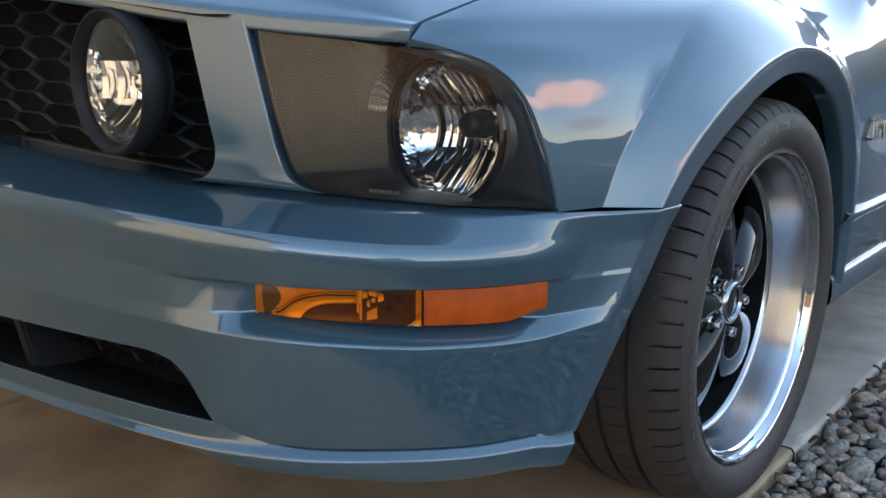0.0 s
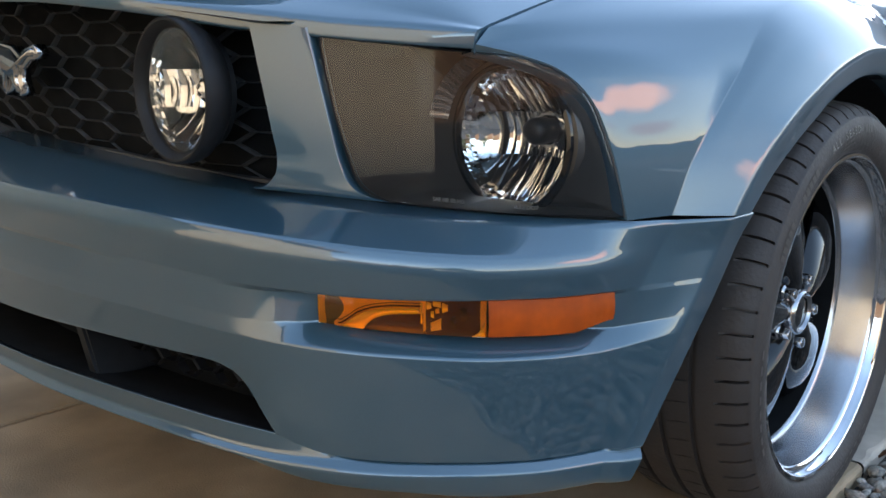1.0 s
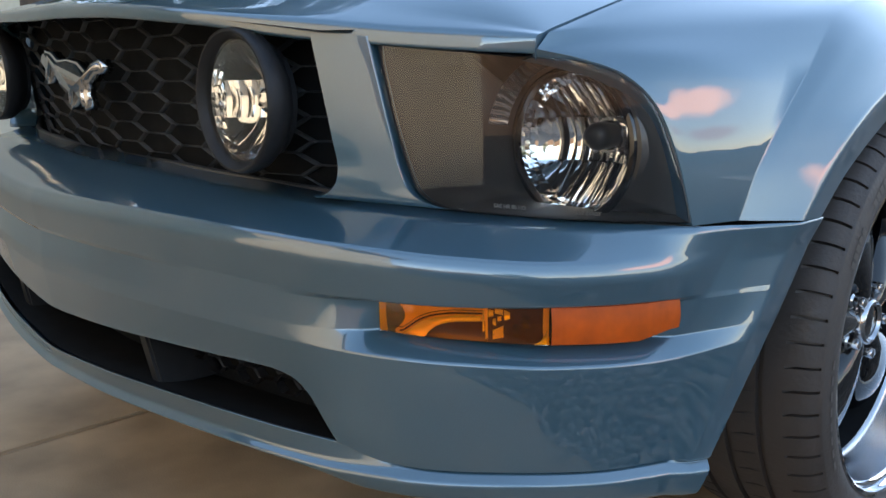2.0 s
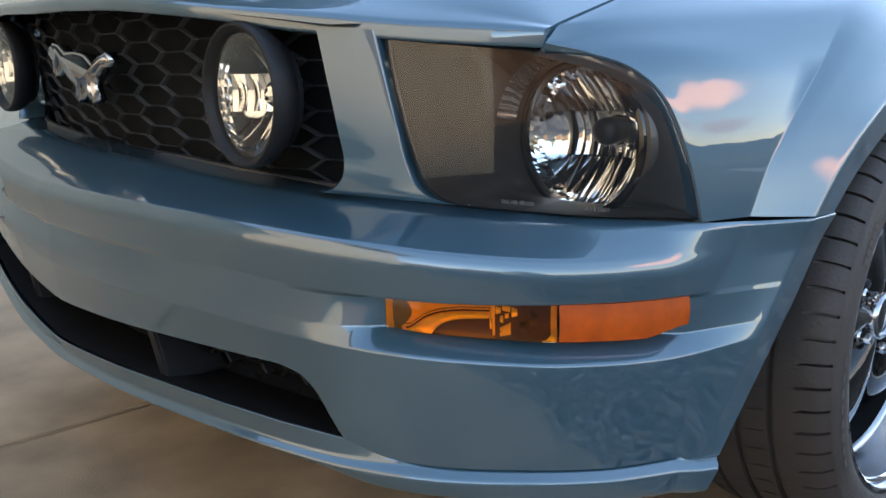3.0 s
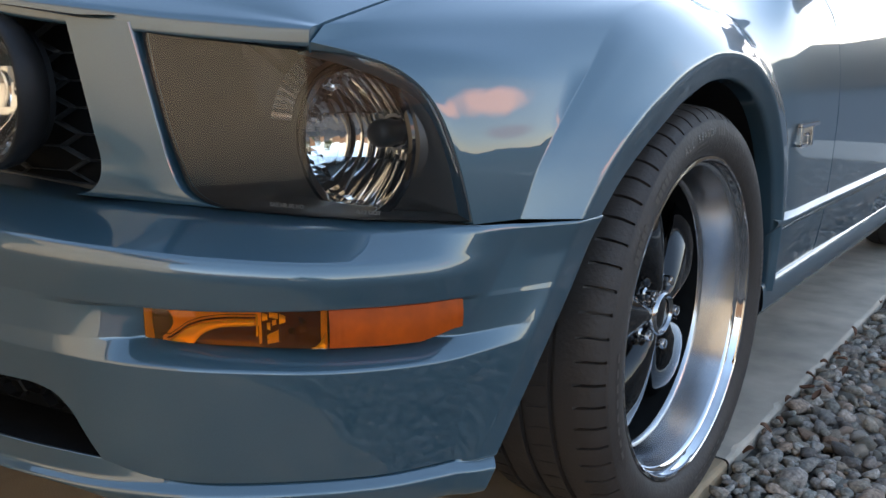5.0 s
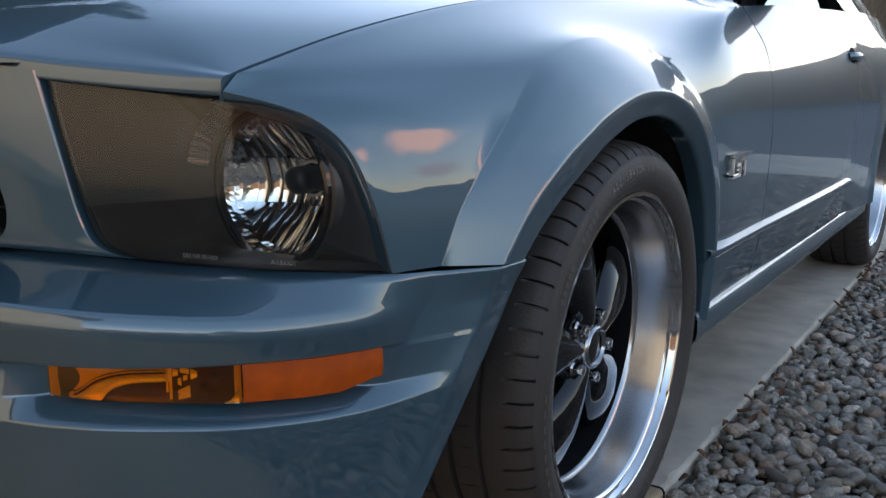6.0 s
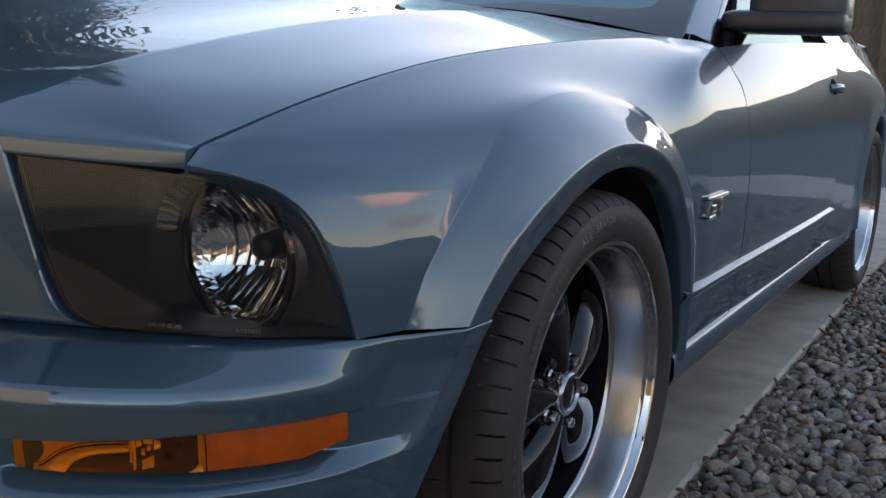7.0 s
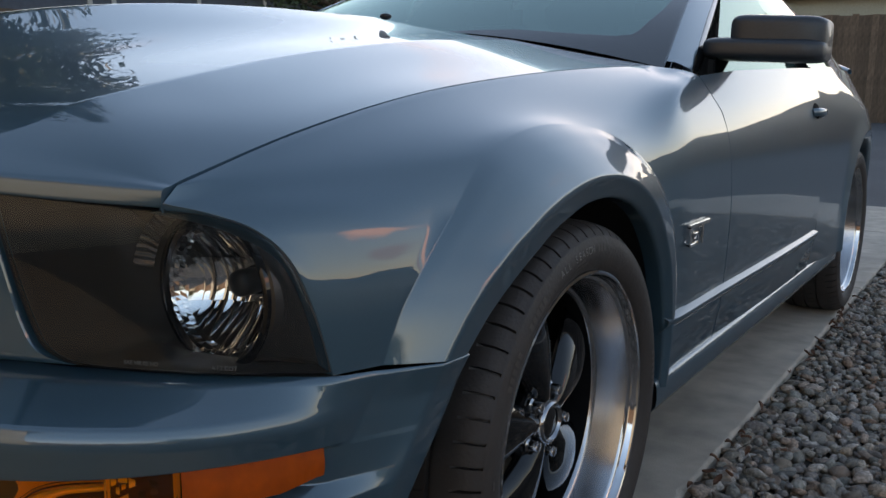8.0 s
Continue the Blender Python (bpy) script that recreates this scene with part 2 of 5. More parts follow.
LEAF = mat("leaf", (0.045, 0.07, 0.028), 0.7, noise_scale=6, noise_amt=0.4)


def stone_material():
    """River pebbles: greys, blue-greys and tans, varied per stone."""
    m = mat("river_stone", (0.2, 0.2, 0.2), 0.8, noise_scale=150, noise_amt=0.45, bump=0.8, bump_scale=260, spec=0.35)
    nt = m.node_tree
    p = nt.nodes["Principled BSDF"]
    old = p.inputs["Base Color"].links[0].from_node
    geo = nt.nodes.new("ShaderNodeNewGeometry")
    oi = nt.nodes.new("ShaderNodeObjectInfo")
    add = nt.nodes.new("ShaderNodeMath")
    add.operation = 'ADD'
    frac = nt.nodes.new("ShaderNodeMath")
    frac.operation = 'FRACT'
    nt.links.new(geo.outputs["Random Per Island"], add.inputs[0])
    nt.links.new(oi.outputs["Random"], add.inputs[1])
    nt.links.new(add.outputs[0], frac.inputs[0])
    ramp = nt.nodes.new("ShaderNodeValToRGB")
    ramp.color_ramp.interpolation = 'LINEAR'
    cols = [(0.0, (0.10, 0.088, 0.082)), (0.2, (0.34, 0.30, 0.27)), (0.36, (0.138, 0.134, 0.118)), (0.5, (0.40, 0.32, 0.25)),
            (0.62, (0.235, 0.232, 0.205)), (0.74, (0.30, 0.195, 0.14)), (0.86, (0.47, 0.42, 0.37)), (1.0, (0.175, 0.172, 0.153))]
    e = ramp.color_ramp.elements
    while len(e) < len(cols):
        e.new(0.5)
    for i, (pos, c) in enumerate(cols):
        e[i].position = pos
        e[i].color = (*c, 1)
    nt.links.new(frac.outputs[0], ramp.inputs[0])
    nt.links.new(ramp.outputs[0], old.inputs[1])
    return m


STONE = stone_material()

# ---- geometry helpers ----
XC = -.04              # the car's middle plane


def half(x):
    """The same distance from the middle plane, on the car's left half."""
    return np.abs(np.asarray(x) - XC) + XC


def lean_up(P):
    """The car leans a little towards the gravel: its far half stands higher, most of all at the nose."""
    P = np.array(P, float)
    d = np.clip(XC - P[..., 0], 0, .5)
    P[..., 2] += .118 * d * d / (d + .12) * np.clip((.30 - P[..., 1]) / .70, 0, 1)
    return P


def mesh_from(name, verts, faces, smooth=True):
    me = bpy.data.meshes.new(name)
    me.from_pydata([tuple(v) for v in verts], [], [tuple(f) for f in faces])
    me.validate()
    bm = bmesh.new()
    bm.from_mesh(me)
    bmesh.ops.recalc_face_normals(bm, faces=bm.faces)
    bm.to_mesh(me)
    bm.free()
    if smooth:
        for p in me.polygons:
            p.use_smooth = True
        me.set_sharp_from_angle(angle=radians(42))
    return me


def part(name, data, material, parent=None, label=""):
    """Links a mesh (or a bmesh) as one object under a thing or a part."""
    if isinstance(data, bmesh.types.BMesh):
        me = bpy.data.meshes.new(name)
        data.to_mesh(me)
        data.free()
    else:
        me = data
    if material is not None and not me.materials:
        me.materials.append(material)
    ob = new(name, me)
    if parent is not None:
        ob.parent = parent
    if label:
        ob["label"] = label
    return ob


def crs(pts, n=10, sharp=()):
    """Catmull-Rom through pts, n steps a span; tangents break at the sharp indices."""
    P = np.array(pts, float)
    out = []
    K = len(P)
    for i in range(K - 1):
        b, c = P[i], P[i + 1]
        a = P[i - 1] if i > 0 and i not in sharp else b - (c - b)
        d = P[i + 2] if i + 2 < K and (i + 1) not in sharp else c + (c - b)
        for k in range(n):
            t = k / n
            out.append(.5 * ((2 * b) + (c - a) * t + (2 * a - 5 * b + 4 * c - d) * t * t + (-a + 3 * b - 3 * c + d) * t ** 3))
    out.append(P[-1])
    return np.array(out)


def even(poly, n):
    """n points at even steps of length along a dense polyline."""
    s = np.r_[0, np.cumsum(np.linalg.norm(np.diff(poly, axis=0), axis=1))]
    u = np.linspace(0, s[-1], n)
    return np.stack([np.interp(u, s, poly[:, k]) for k in range(poly.shape[1])], 1)


def smooth_interp(x, xs, ys):
    """A monotone cubic through the knots."""
    xs, ys = np.array(xs, float), np.array(ys, float)
    h = np.diff(xs)
    dl = np.diff(ys) / h
    m = np.zeros(len(xs))
    m[0], m[-1] = dl[0], dl[-1]
    for i in range(1, len(xs) - 1):
        m[i] = 0 if dl[i - 1] * dl[i] <= 0 else 2 * dl[i - 1] * dl[i] / (dl[i - 1] + dl[i])
    x = np.clip(np.asarray(x, float), xs[0], xs[-1])
    i = np.clip(np.searchsorted(xs, x) - 1, 0, len(xs) - 2)
    t = (x - xs[i]) / h[i]
    return ((2 * t ** 3 - 3 * t * t + 1) * ys[i] + (t ** 3 - 2 * t * t + t) * h[i] * m[i]
            + (-2 * t ** 3 + 3 * t * t) * ys[i + 1] + (t ** 3 - t * t) * h[i] * m[i + 1])


def rounded(rows, d, nseg=3, ncor=5):
    """Rows (k arrays of n points) joined by straight spans with rounded corners; d: a corner's reach as a fraction of its shorter span.
    Returns the dense rows, and for each span the index of the first dense row of its straight stretch."""
    R = [np.array(r, float) for r in rows]
    out, marks = [R[0]], [0]
    k = len(R)
    start = R[0]
    for i in range(k - 1):
        a, b = R[i], R[i + 1]
        if i + 1 < k - 1:
            c = R[i + 2]
            la, lb = np.linalg.norm(b - a, axis=1), np.linalg.norm(c - b, axis=1)
            reach = d[i] * np.minimum(la, lb)
            p = b + (a - b) * (reach / np.maximum(la, 1e-9))[:, None]
            q = b + (c - b) * (reach / np.maximum(lb, 1e-9))[:, None]
        else:
            p = b
            q = None
        for s in range(1, nseg + 1):
            out.append(start + (p - start) * s / nseg)
        if q is not None:
            for s in range(1, ncor + 1):
                t = s / ncor
                out.append((1 - t) ** 2 * p + 2 * t * (1 - t) * b + t * t * q)
            start = q
            marks.append(len(out) - 1)
    return np.array(out), marks


def grid(V, skip=None, closed=False):
    """Faces over an array of points (rows, columns, 3)."""
    r, c = V.shape[:2]
    verts = V.reshape(-1, 3)
    faces = []
    for i in range(r - 1):
        for j in range(c - 1 + (1 if closed else 0)):
            if skip is not None and skip(i, j):
                continue
            k = (j + 1) % c
            faces.append((i * c + j, i * c + k, (i + 1) * c + k, (i + 1) * c + j))
    return verts, faces


def both_sides(V):
    """Columns that start on the middle plane, with their mirror image."""
    M = V[:, :0:-1].copy()
    M[:, :, 0] = 2 * XC - M[:, :, 0]
    M = lean_up(M)
    return np.concatenate([M, V], 1)


def mirror_mesh(me, name):
    m2 = me.copy()
    m2.name = name
    m2.transform(Matrix.Translation((2 * XC, 0, 0)) @ Matrix.Diagonal((-1, 1, 1, 1)))
    for v, p in zip(m2.vertices, lean_up([v.co[:] for v in m2.vertices])):
        v.co = p
    m2.flip_normals()
    return m2


def thick(ob, t, offset=-1.0):
    s = ob.modifiers.new("thickness", 'SOLIDIFY')
    s.thickness, s.offset = t, offset
    return ob


def box_bm(bm, lo, hi, bevel=0.0):
    m = Matrix.LocRotScale(((Vector(lo) + Vector(hi)) / 2), None, Vector(hi) - Vector(lo))
    g = bmesh.ops.create_cube(bm, size=1.0, matrix=m)
    if bevel:
        es = {e for v in g["verts"] for e in v.link_edges}
        bmesh.ops.bevel(bm, geom=list(es), offset=bevel, segments=2, affect='EDGES', clamp_overlap=True)
    return g["verts"]


def lathe(profile, n=96, axis_pt=(0, 0, 0)):
    """Turns (x along the axle, radius) round the axle."""
    a = np.linspace(0, 2 * math.pi, n, endpoint=False)
    V = np.array([[(axis_pt[0] + x, axis_pt[1] + r * math.cos(t), axis_pt[2] + r * math.sin(t)) for t in a] for x, r in profile])
    return grid(V, closed=True)


def empty(name, at=(0, 0, 0)):
    e = new(name, None)
    e.location = at
    e.empty_display_size = 0.1
    return e


def text_mesh(body, size, depth=0.001):
    c = bpy.data.curves.new("writing", 'FONT')
    c.body, c.size, c.extrude = body, size, depth
    c.align_x, c.align_y = 'CENTER', 'CENTER'
    tmp = bpy.data.objects.new("writing_tmp", c)
    me = bpy.data.meshes.new_from_object(tmp)
    bpy.data.objects.remove(tmp)
    return me
# ---- the car ----
HUB_Z = 0.352
car = tagged(empty("car"), "blue-grey metallic two-door coupe parked on a concrete driveway", "car")

# plan of the bumper's face, from the middle round the corner to the wheel opening
BPLAN = crs([(XC, -.980), (.15, -.974), (.3, -.958), (.42, -.940), (.53, -.918), (.62, -.888), (.70, -.832), (.765, -.757), (.81, -.682),
             (.838, -.620), (.862, -.560), (.880, -.503), (.918, -.448), (.932, -.384)], 14)
NB = 150
bs = np.r_[0, np.cumsum(np.linalg.norm(np.diff(BPLAN, axis=0), axis=1))]


def plan_at(s):
    return np.stack([np.interp(s, bs, BPLAN[:, 0]), np.interp(s, bs, BPLAN[:, 1])], 1)


FZS = [.25, .30, .35, .40, .42, .455, .49, .54, .586]
CREASE_Y = [-.590, -.585, -.580, -.576, -.574, -.568, -.550, -.526, -.495]
RIDGE = ([0.862, 0.866, 0.868, 0.878, 0.886, 0.897, 0.902, 0.908, 0.923], [-0.570, -0.560, -0.534, -0.512, -0.505, -0.494, -0.475, -0.444, -0.431])
BEND = ([0.872, 0.878, 0.879, 0.882, 0.888, 0.897, 0.902, 0.910, 0.927], [-0.555, -0.536, -0.486, -0.468, -0.458, -0.439, -0.417, -0.392, -0.381])


def plan_row(z, setback, col, lift=0.0, flush=True):
    """A row of the bumper: z and setback over the plan's own x, as far as the flare's crease; then the flare's two flats up to the wheel opening."""
    zend = z(np.array([0.9]))[0]
    send = np.interp(float(smooth_interp(zend, FZS, CREASE_Y)), BPLAN[:, 1], bs)
    s = col * send
    p = plan_at(s)
    q = plan_at(np.minimum(s + .012, bs[-1])) - plan_at(np.maximum(s - .012, 0))
    q[:, 1] = np.where(s < .012, 0, q[:, 1])
    q /= np.linalg.norm(q, axis=1)[:, None]
    nrm = np.stack([q[:, 1], -q[:, 0]], 1)
    sb = setback(p[:, 0])
    if flush:
        fade = np.clip((.874 - p[:, 0]) / .03, 0, 1) ** .8
        sb = sb * fade + (1 - fade) * .011 * np.clip((.584 - zend) / .112, 0, 1) * (1.0 if zend > .46 else 0.0)
    xy = p - nrm * sb[:, None]
    xy[0, 0] = XC
    base = np.stack([xy[:, 0], xy[:, 1], z(p[:, 0])], 1)
    se = 0.0 if flush else float(setback(np.array([.932]))[0])
    off = np.array([-.86 * se, .5 * se, 0])
    ridge = np.array([float(smooth_interp(zend, FZS, RIDGE[0])), float(smooth_interp(zend, FZS, RIDGE[1])), zend + lift]) + off
    edge = np.array([float(smooth_interp(zend, FZS, BEND[0])), float(smooth_interp(zend, FZS, BEND[1])), zend + lift]) + off
    tail = [base[-1]]
    c = base[-1]
    for f in (.04, .10, .3, .6, .86, .95):
        tail.append(c * (1 - f) + ridge * f)
    tail.append(ridge + ((c - ridge) * .02 + (edge - ridge) * .05) * .5)
    for f in (.10, .2, .5, .85, .97):
        tail.append(ridge * (1 - f) + edge * f)
    tail += [edge + np.array([-.003, .002, 0]), edge + np.array([-.035, .006, 0])]
    return np.concatenate([base, np.array(tail[1:])], 0)


def knots(xs, ys):
    return lambda x: smooth_interp(x, xs, ys)


XS = [0, .2, .4, .52, .62, .72, .80, .85, .885, .932]
col = np.linspace(0, 1, NB)
z_edge = knots(XS, [.581, .580, .577, .573, .567, .553, .539, .535, .545, .550])
z_barbot = knots(XS, [.541, .540, .537, .533, .528, .519, .511, .506, .510, .512])
z_shelf = knots(XS, [.475, .475, .474, .472, .468, .457, .443, .437, .446, .452])
recess = knots([0, .26, .41, .53, .585, .622, .656, .846, .859, .869, .932], [.13, .11, 0, 0, .13, .52, 1, 1, .5, 0, 0])
recess_low = knots([0, .565, .600, .630, .656, .838, .862, .885, .932], [0, 0, .10, .46, 1, 1, .30, .10, 0])
z_lip = knots([0, .2, .4, .52, .62, .70, .767, .835, .873, .932], [.318, .322, .326, .327, .327, .321, .313, .300, .296, .294])
z_ob = knots([0, .14, .30, .425, .524, .603, .66, .767, .835, .932], [.346, .352, .357, .359, .357, .353, .335, .320, .307, .302])


def z_ot(x):
    o = smooth_interp(x, [0, .2, .43, .512, .548, .571, .591, .607, .63, .932], [.412, .420, .429, .431, .425, .409, .378, .354, .33, .30])
    return np.maximum(o, z_ob(x) + .0012)


z_top = knots(XS, [.650, .642, .630, .622, .616, .607, .598, .590, .5835, .5800])
sb_top = knots(XS, [.130, .128, .126, .122, .116, .104, .068, .020, .001, 0])


def ledge_z(x):
    """The ledge under grille and headlight: nearly level at the back, rolling down at the front."""
    return z_top(x) * .06 + (z_edge(x) + .0185) * .94


def ledge_sb(x):
    return sb_top(x) * .03 + .97 * np.minimum(.004, sb_top(x))


rows = [
    plan_row(knots(XS, [.650, .642, .630, .622, .616, .607, .598, .590, .5835, .5800]), knots(XS, [.130, .128, .126, .122, .116, .104, .068, .020, .001, 0]), col),
    plan_row(ledge_z, ledge_sb, col),
    plan_row(lambda x: z_edge(x) + .010, knots(XS, [.001, .001, .001, .001, .001, .001, .001, .001, .001, 0]), col),
    plan_row(z_edge, knots(XS, [0, 0, 0, 0, 0, 0, 0, 0, 0, 0]), col),
    plan_row(z_barbot, knots(XS, [.006, .006, .006, .006, .006, .006, .006, .006, .002, 0]), col),
    plan_row(lambda x: z_barbot(x) - .006, lambda x: knots(XS, [.006, .006, .006, .006, .006, .006, .006, .004, .001, 0])(x) + recess(x) * .028, col),
    plan_row(lambda x: z_shelf(x) + .020, lambda x: .006 * np.clip((.93 - x) / .06, 0, 1) + recess_low(x) * .028, col, flush=False),
    plan_row(z_shelf, knots(XS, [.006, .006, .006, .004, .002, .001, .001, .001, .001, 0]), col),
    plan_row(z_ot, knots(XS, [.016, .016, .014, .012, .012, .012, .012, .012, .012, .008]), col, flush=False),
    plan_row(z_ob, knots(XS, [.004, .004, .004, .008, .014, .016, .016, .016, .014, .008]), col, flush=False),
    plan_row(lambda x: z_lip(x) + .005, knots([0, .5, .62, .932], [.012, .012, .012, .012]), col, flush=False),
    plan_row(lambda x: z_lip(x) - .003, lambda x: .0005 + 0 * x, col, flush=False),
    plan_row(knots([0, .5, .58, .64, .728, .80, .86, .932], [.311, .316, .313, .301, .286, .265, .256, .250]), knots([0, .5, .64, .932], [.016, .014, .008, .010]), col, flush=False),
    plan_row(knots([0, .5, .932], [.320, .320, .290]), lambda x: .11 + 0 * x, col, flush=False),
]
V, marks = rounded(rows, [.30, .5, .45, .12, .12, .08, .08, .04, .04, .3, .35, .4])
# the lower grille opening lies between the eighth and the ninth row
r_open0 = marks[8]
full = both_sides(V)
xcol = half(full[marks[8] + 1, :, 0])
OPEN_X = 0.604


def skip_lower(i, j):
    return r_open0 <= i < marks[9] - 5 and max(xcol[j], xcol[j + 1]) < OPEN_X


bv, bf = grid(full, skip_lower)
bumper = part("front_bumper", mesh_from("front_bumper", bv, bf), PAINT, car)
thick(bumper, .004)
# the flange that runs back under the headlight
rear_row = V[0][(V[0][:, 0] > .585) & (V[0][:, 0] < .862)]
flange = np.array([rear_row + np.array([0, -.0005, -.0006]), rear_row + np.array([-.012, .020, .0005]), rear_row + np.array([-.028, .055, .0005])])
flv, flf = grid(flange)
flange_me = mesh_from("bumper_flange", flv, flf)
part("bumper_flange", flange_me, FOG_RIM, bumper)
part("bumper_flange", mirror_mesh(flange_me, "bumper_flange_m"), FOG_RIM, bumper)

# lower grille: dark duct, two fins and a strip of mesh
n = 80
xs = np.linspace(2 * XC - .612, .612, n)
yy = np.interp(half(xs), BPLAN[:, 0], BPLAN[:, 1])
duct = np.array([np.stack([xs, yy + d, z_], 1) for d, z_ in ((.016, z_ot(half(xs)) + .004), (.11, z_ot(half(xs)) * .0 + .435), (.13, z_ot(half(xs)) * .0 + .33), (.015, z_ob(half(xs)) - .003))])
dv, df = grid(lean_up(duct))
lower = part("lower_grille", mesh_from("lower_grille", dv, df), DARK_VOID, car, "black recessed lower grille")
for fx in (-.30, .22):
    bm = bmesh.new()
    fy = float(np.interp(half(fx), BPLAN[:, 0], BPLAN[:, 1]))
    for v in box_bm(bm, (fx - .014, fy + .036, .340), (fx + .014, fy + .13, .436)):
        v.co.x += (.388 - v.co.z) * .55
        v.co = lean_up(v.co)
    bmesh.ops.bevel(bm, geom=list(bm.edges), offset=.004, segments=2, affect='EDGES')
    part("fin", bm, FOG_RIM, lower)


def honeycomb(cells, w, h, bar, depth, place):
    """Flat-topped six-sided cells as a lattice of bars; place(a, b, d) gives the point for plan offset a, height b and depth d."""
    verts, faces = [], []
    for cx, cz in cells:
        ring = [(-.5 * w, 0), (-.25 * w, .5 * h), (.25 * w, .5 * h), (.5 * w, 0), (.25 * w, -.5 * h), (-.25 * w, -.5 * h)]
        k = len(verts)
        for f, d in ((1.0, .004), (1.0 - 2 * bar / h, 0.0), (1.0 - 2 * bar / h, depth)):
            for a, b in ring:
                verts.append(place(cx + a * f, cz + b * f, d))
        for lvl in range(2):
            for q in range(6):
                p0 = k + lvl * 6
                faces.append((p0 + q, p0 + (q + 1) % 6, p0 + 6 + (q + 1) % 6, p0 + 6 + q))
    return verts, faces


cells = []
for i in range(-14, 15):
    for j in range(3):
        cells.append((i * .0375, .372 + j * .026 + (.013 if i % 2 else 0)))
cells = [c for c in cells if c[1] < .425 and .345 < c[1] and abs(c[0]) < .56 and c[0] > .26]
hv, hf = honeycomb(cells, .05, .026, .002, .012, lambda a, b, d: (a, float(np.interp(half(a), BPLAN[:, 0], BPLAN[:, 1])) + .085 + d, b))
part("lower_mesh", mesh_from("lower_mesh", hv, hf, False), FOG_RIM, lower)

# ---- nose: grille, pillars between grille and headlights ----
GPLAN = crs([(XC, -.900), (.25, -.885), (.40, -.858), (.52, -.815), (.62, -.755)], 20)


def gy(x):
    return np.interp(half(x), GPLAN[:, 0], GPLAN[:, 1])


def gtop(x):
    return np.interp(half(x), [0, .174, .306, .40, .473, .53], [.852, .844, .832, .822, .812, .803])


def gbot(x):
    return np.interp(half(x), [0, .2, .33, .43, .50, .53], [.650, .645, .637, .628, .624, .640])


xs = np.linspace(2 * XC - .56, .56, 90)
back = np.array([np.stack([xs, gy(xs) + d, zz], 1) for d, zz in ((-.03, gtop(xs) + .01), (.065, gtop(xs) + .012), (.07, (gtop(xs) + gbot(xs)) / 2), (.085, gbot(xs) - .014), (.045, gbot(xs) - .012))])
kv, kf = grid(lean_up(back))
grille = part("grille", mesh_from("grille", kv, kf), DARK_VOID, car, "black honeycomb grille")
cells = []
W, H = .128, .0310
for i in range(-16, 17):
    for j in range(11):
        cx, cz = i * W * .75, .62 + j * H + (H / 2 if i % 2 else 0)
        if gbot(cx) - .012 < cz < gtop(cx) + .012 and half(cx) < .55:
            cells.append((cx, cz))
hv, hf = honeycomb(cells, W, H, .0010, .006, lambda a, b, d: (a, float(gy(a)) + .028 + .040 * max(0.0, float(gtop(a)) - b) / .20 + d, b))
part("grille_mesh", mesh_from("grille_mesh", lean_up(hv), hf, False), GRILLE_PLASTIC, grille, "black plastic honeycomb mesh")
# the thin frame along the opening's lower edge
fr = np.array([np.stack([xs, gy(xs) + .050 + .006 * math.cos(a), gbot(xs) - .006 + .006 * math.sin(a)], 1) for a in np.linspace(0, 2 * math.pi, 9)])
fv, ff = grid(lean_up(fr))
part("grille_frame", mesh_from("grille_frame", fv, ff), BLACK_PLASTIC, grille)

PIL_L = crs([(.519, -.838, .812), (.5235, -.833, .77), (.5274, -.8286, .734), (.5321, -.8233, .690), (.535, -.820, .663), (.532, -.822, .641), (.519, -.829, .627), (.50, -.835, .622)], 6)
PIL_R = crs([(.575, -.793, .806), (.581, -.788, .77), (.5876, -.7819, .729), (.594, -.7763, .690), (.599, -.772, .660), (.608, -.765, .632), (.624, -.754, .617), (.65, -.735, .608)], 6)
cols_ = []
for f, d in ((0, .05), (0, .012), (.02, .003), (.05, -.0006), (.25, -.0012), (.5, -.0015), (.75, -.0012), (.95, -.0006), (.98, .003), (1, .012), (1, .05)):
    p = PIL_L * (1 - f) + PIL_R * f
    cols_.append(p + np.array([d * -.3, d, 0]))
pv, pf = grid(np.array(cols_))
pme = mesh_from("grille_pillar", pv, pf)
part("grille_pillar", pme, PAINT, car)
part("grille_pillar", mirror_mesh(pme, "grille_pillar_m"), PAINT, car)

# ---- fog lamps in the grille ----


def disc_lathe(profile, centre, n=56):
    """Turns (depth towards the rear, radius) round an axis along y."""
    a = np.linspace(0, 2 * math.pi, n, endpoint=False)
    V = np.array([[(centre[0] + r * math.cos(t), centre[1] + d, centre[2] + r * math.sin(t)) for t in a] for d, r in profile])
    return grid(V, closed=True)


def facet_ring(centre, r0, r1, depth, n, seed):
    """A ring of small mirror facets, each tilted a little its own way, from the mouth's edge inwards."""
    r_ = random.Random(seed)
    verts, faces = [], []
    for k in range(n):
        for half_ in range(3):
            a0, a1 = 2 * math.pi * k / n, 2 * math.pi * (k + .96) / n
            u0, u1 = r0 + (r1 - r0) * half_ / 3, r0 + (r1 - r0) * (half_ + 1) / 3
            y0, y1 = depth * half_ / 3, depth * (half_ + 1) / 3
            q = len(verts)
            for a, r, y in ((a0, u0, y0), (a1, u0, y0), (a1, u1, y1), (a0, u1, y1)):
                verts.append((centre[0] + r * math.cos(a), centre[1] + y + r_.uniform(-.0007, .0007), centre[2] + r * math.sin(a)))
            faces.append((q, q + 1, q + 2, q + 3))
    return verts, faces


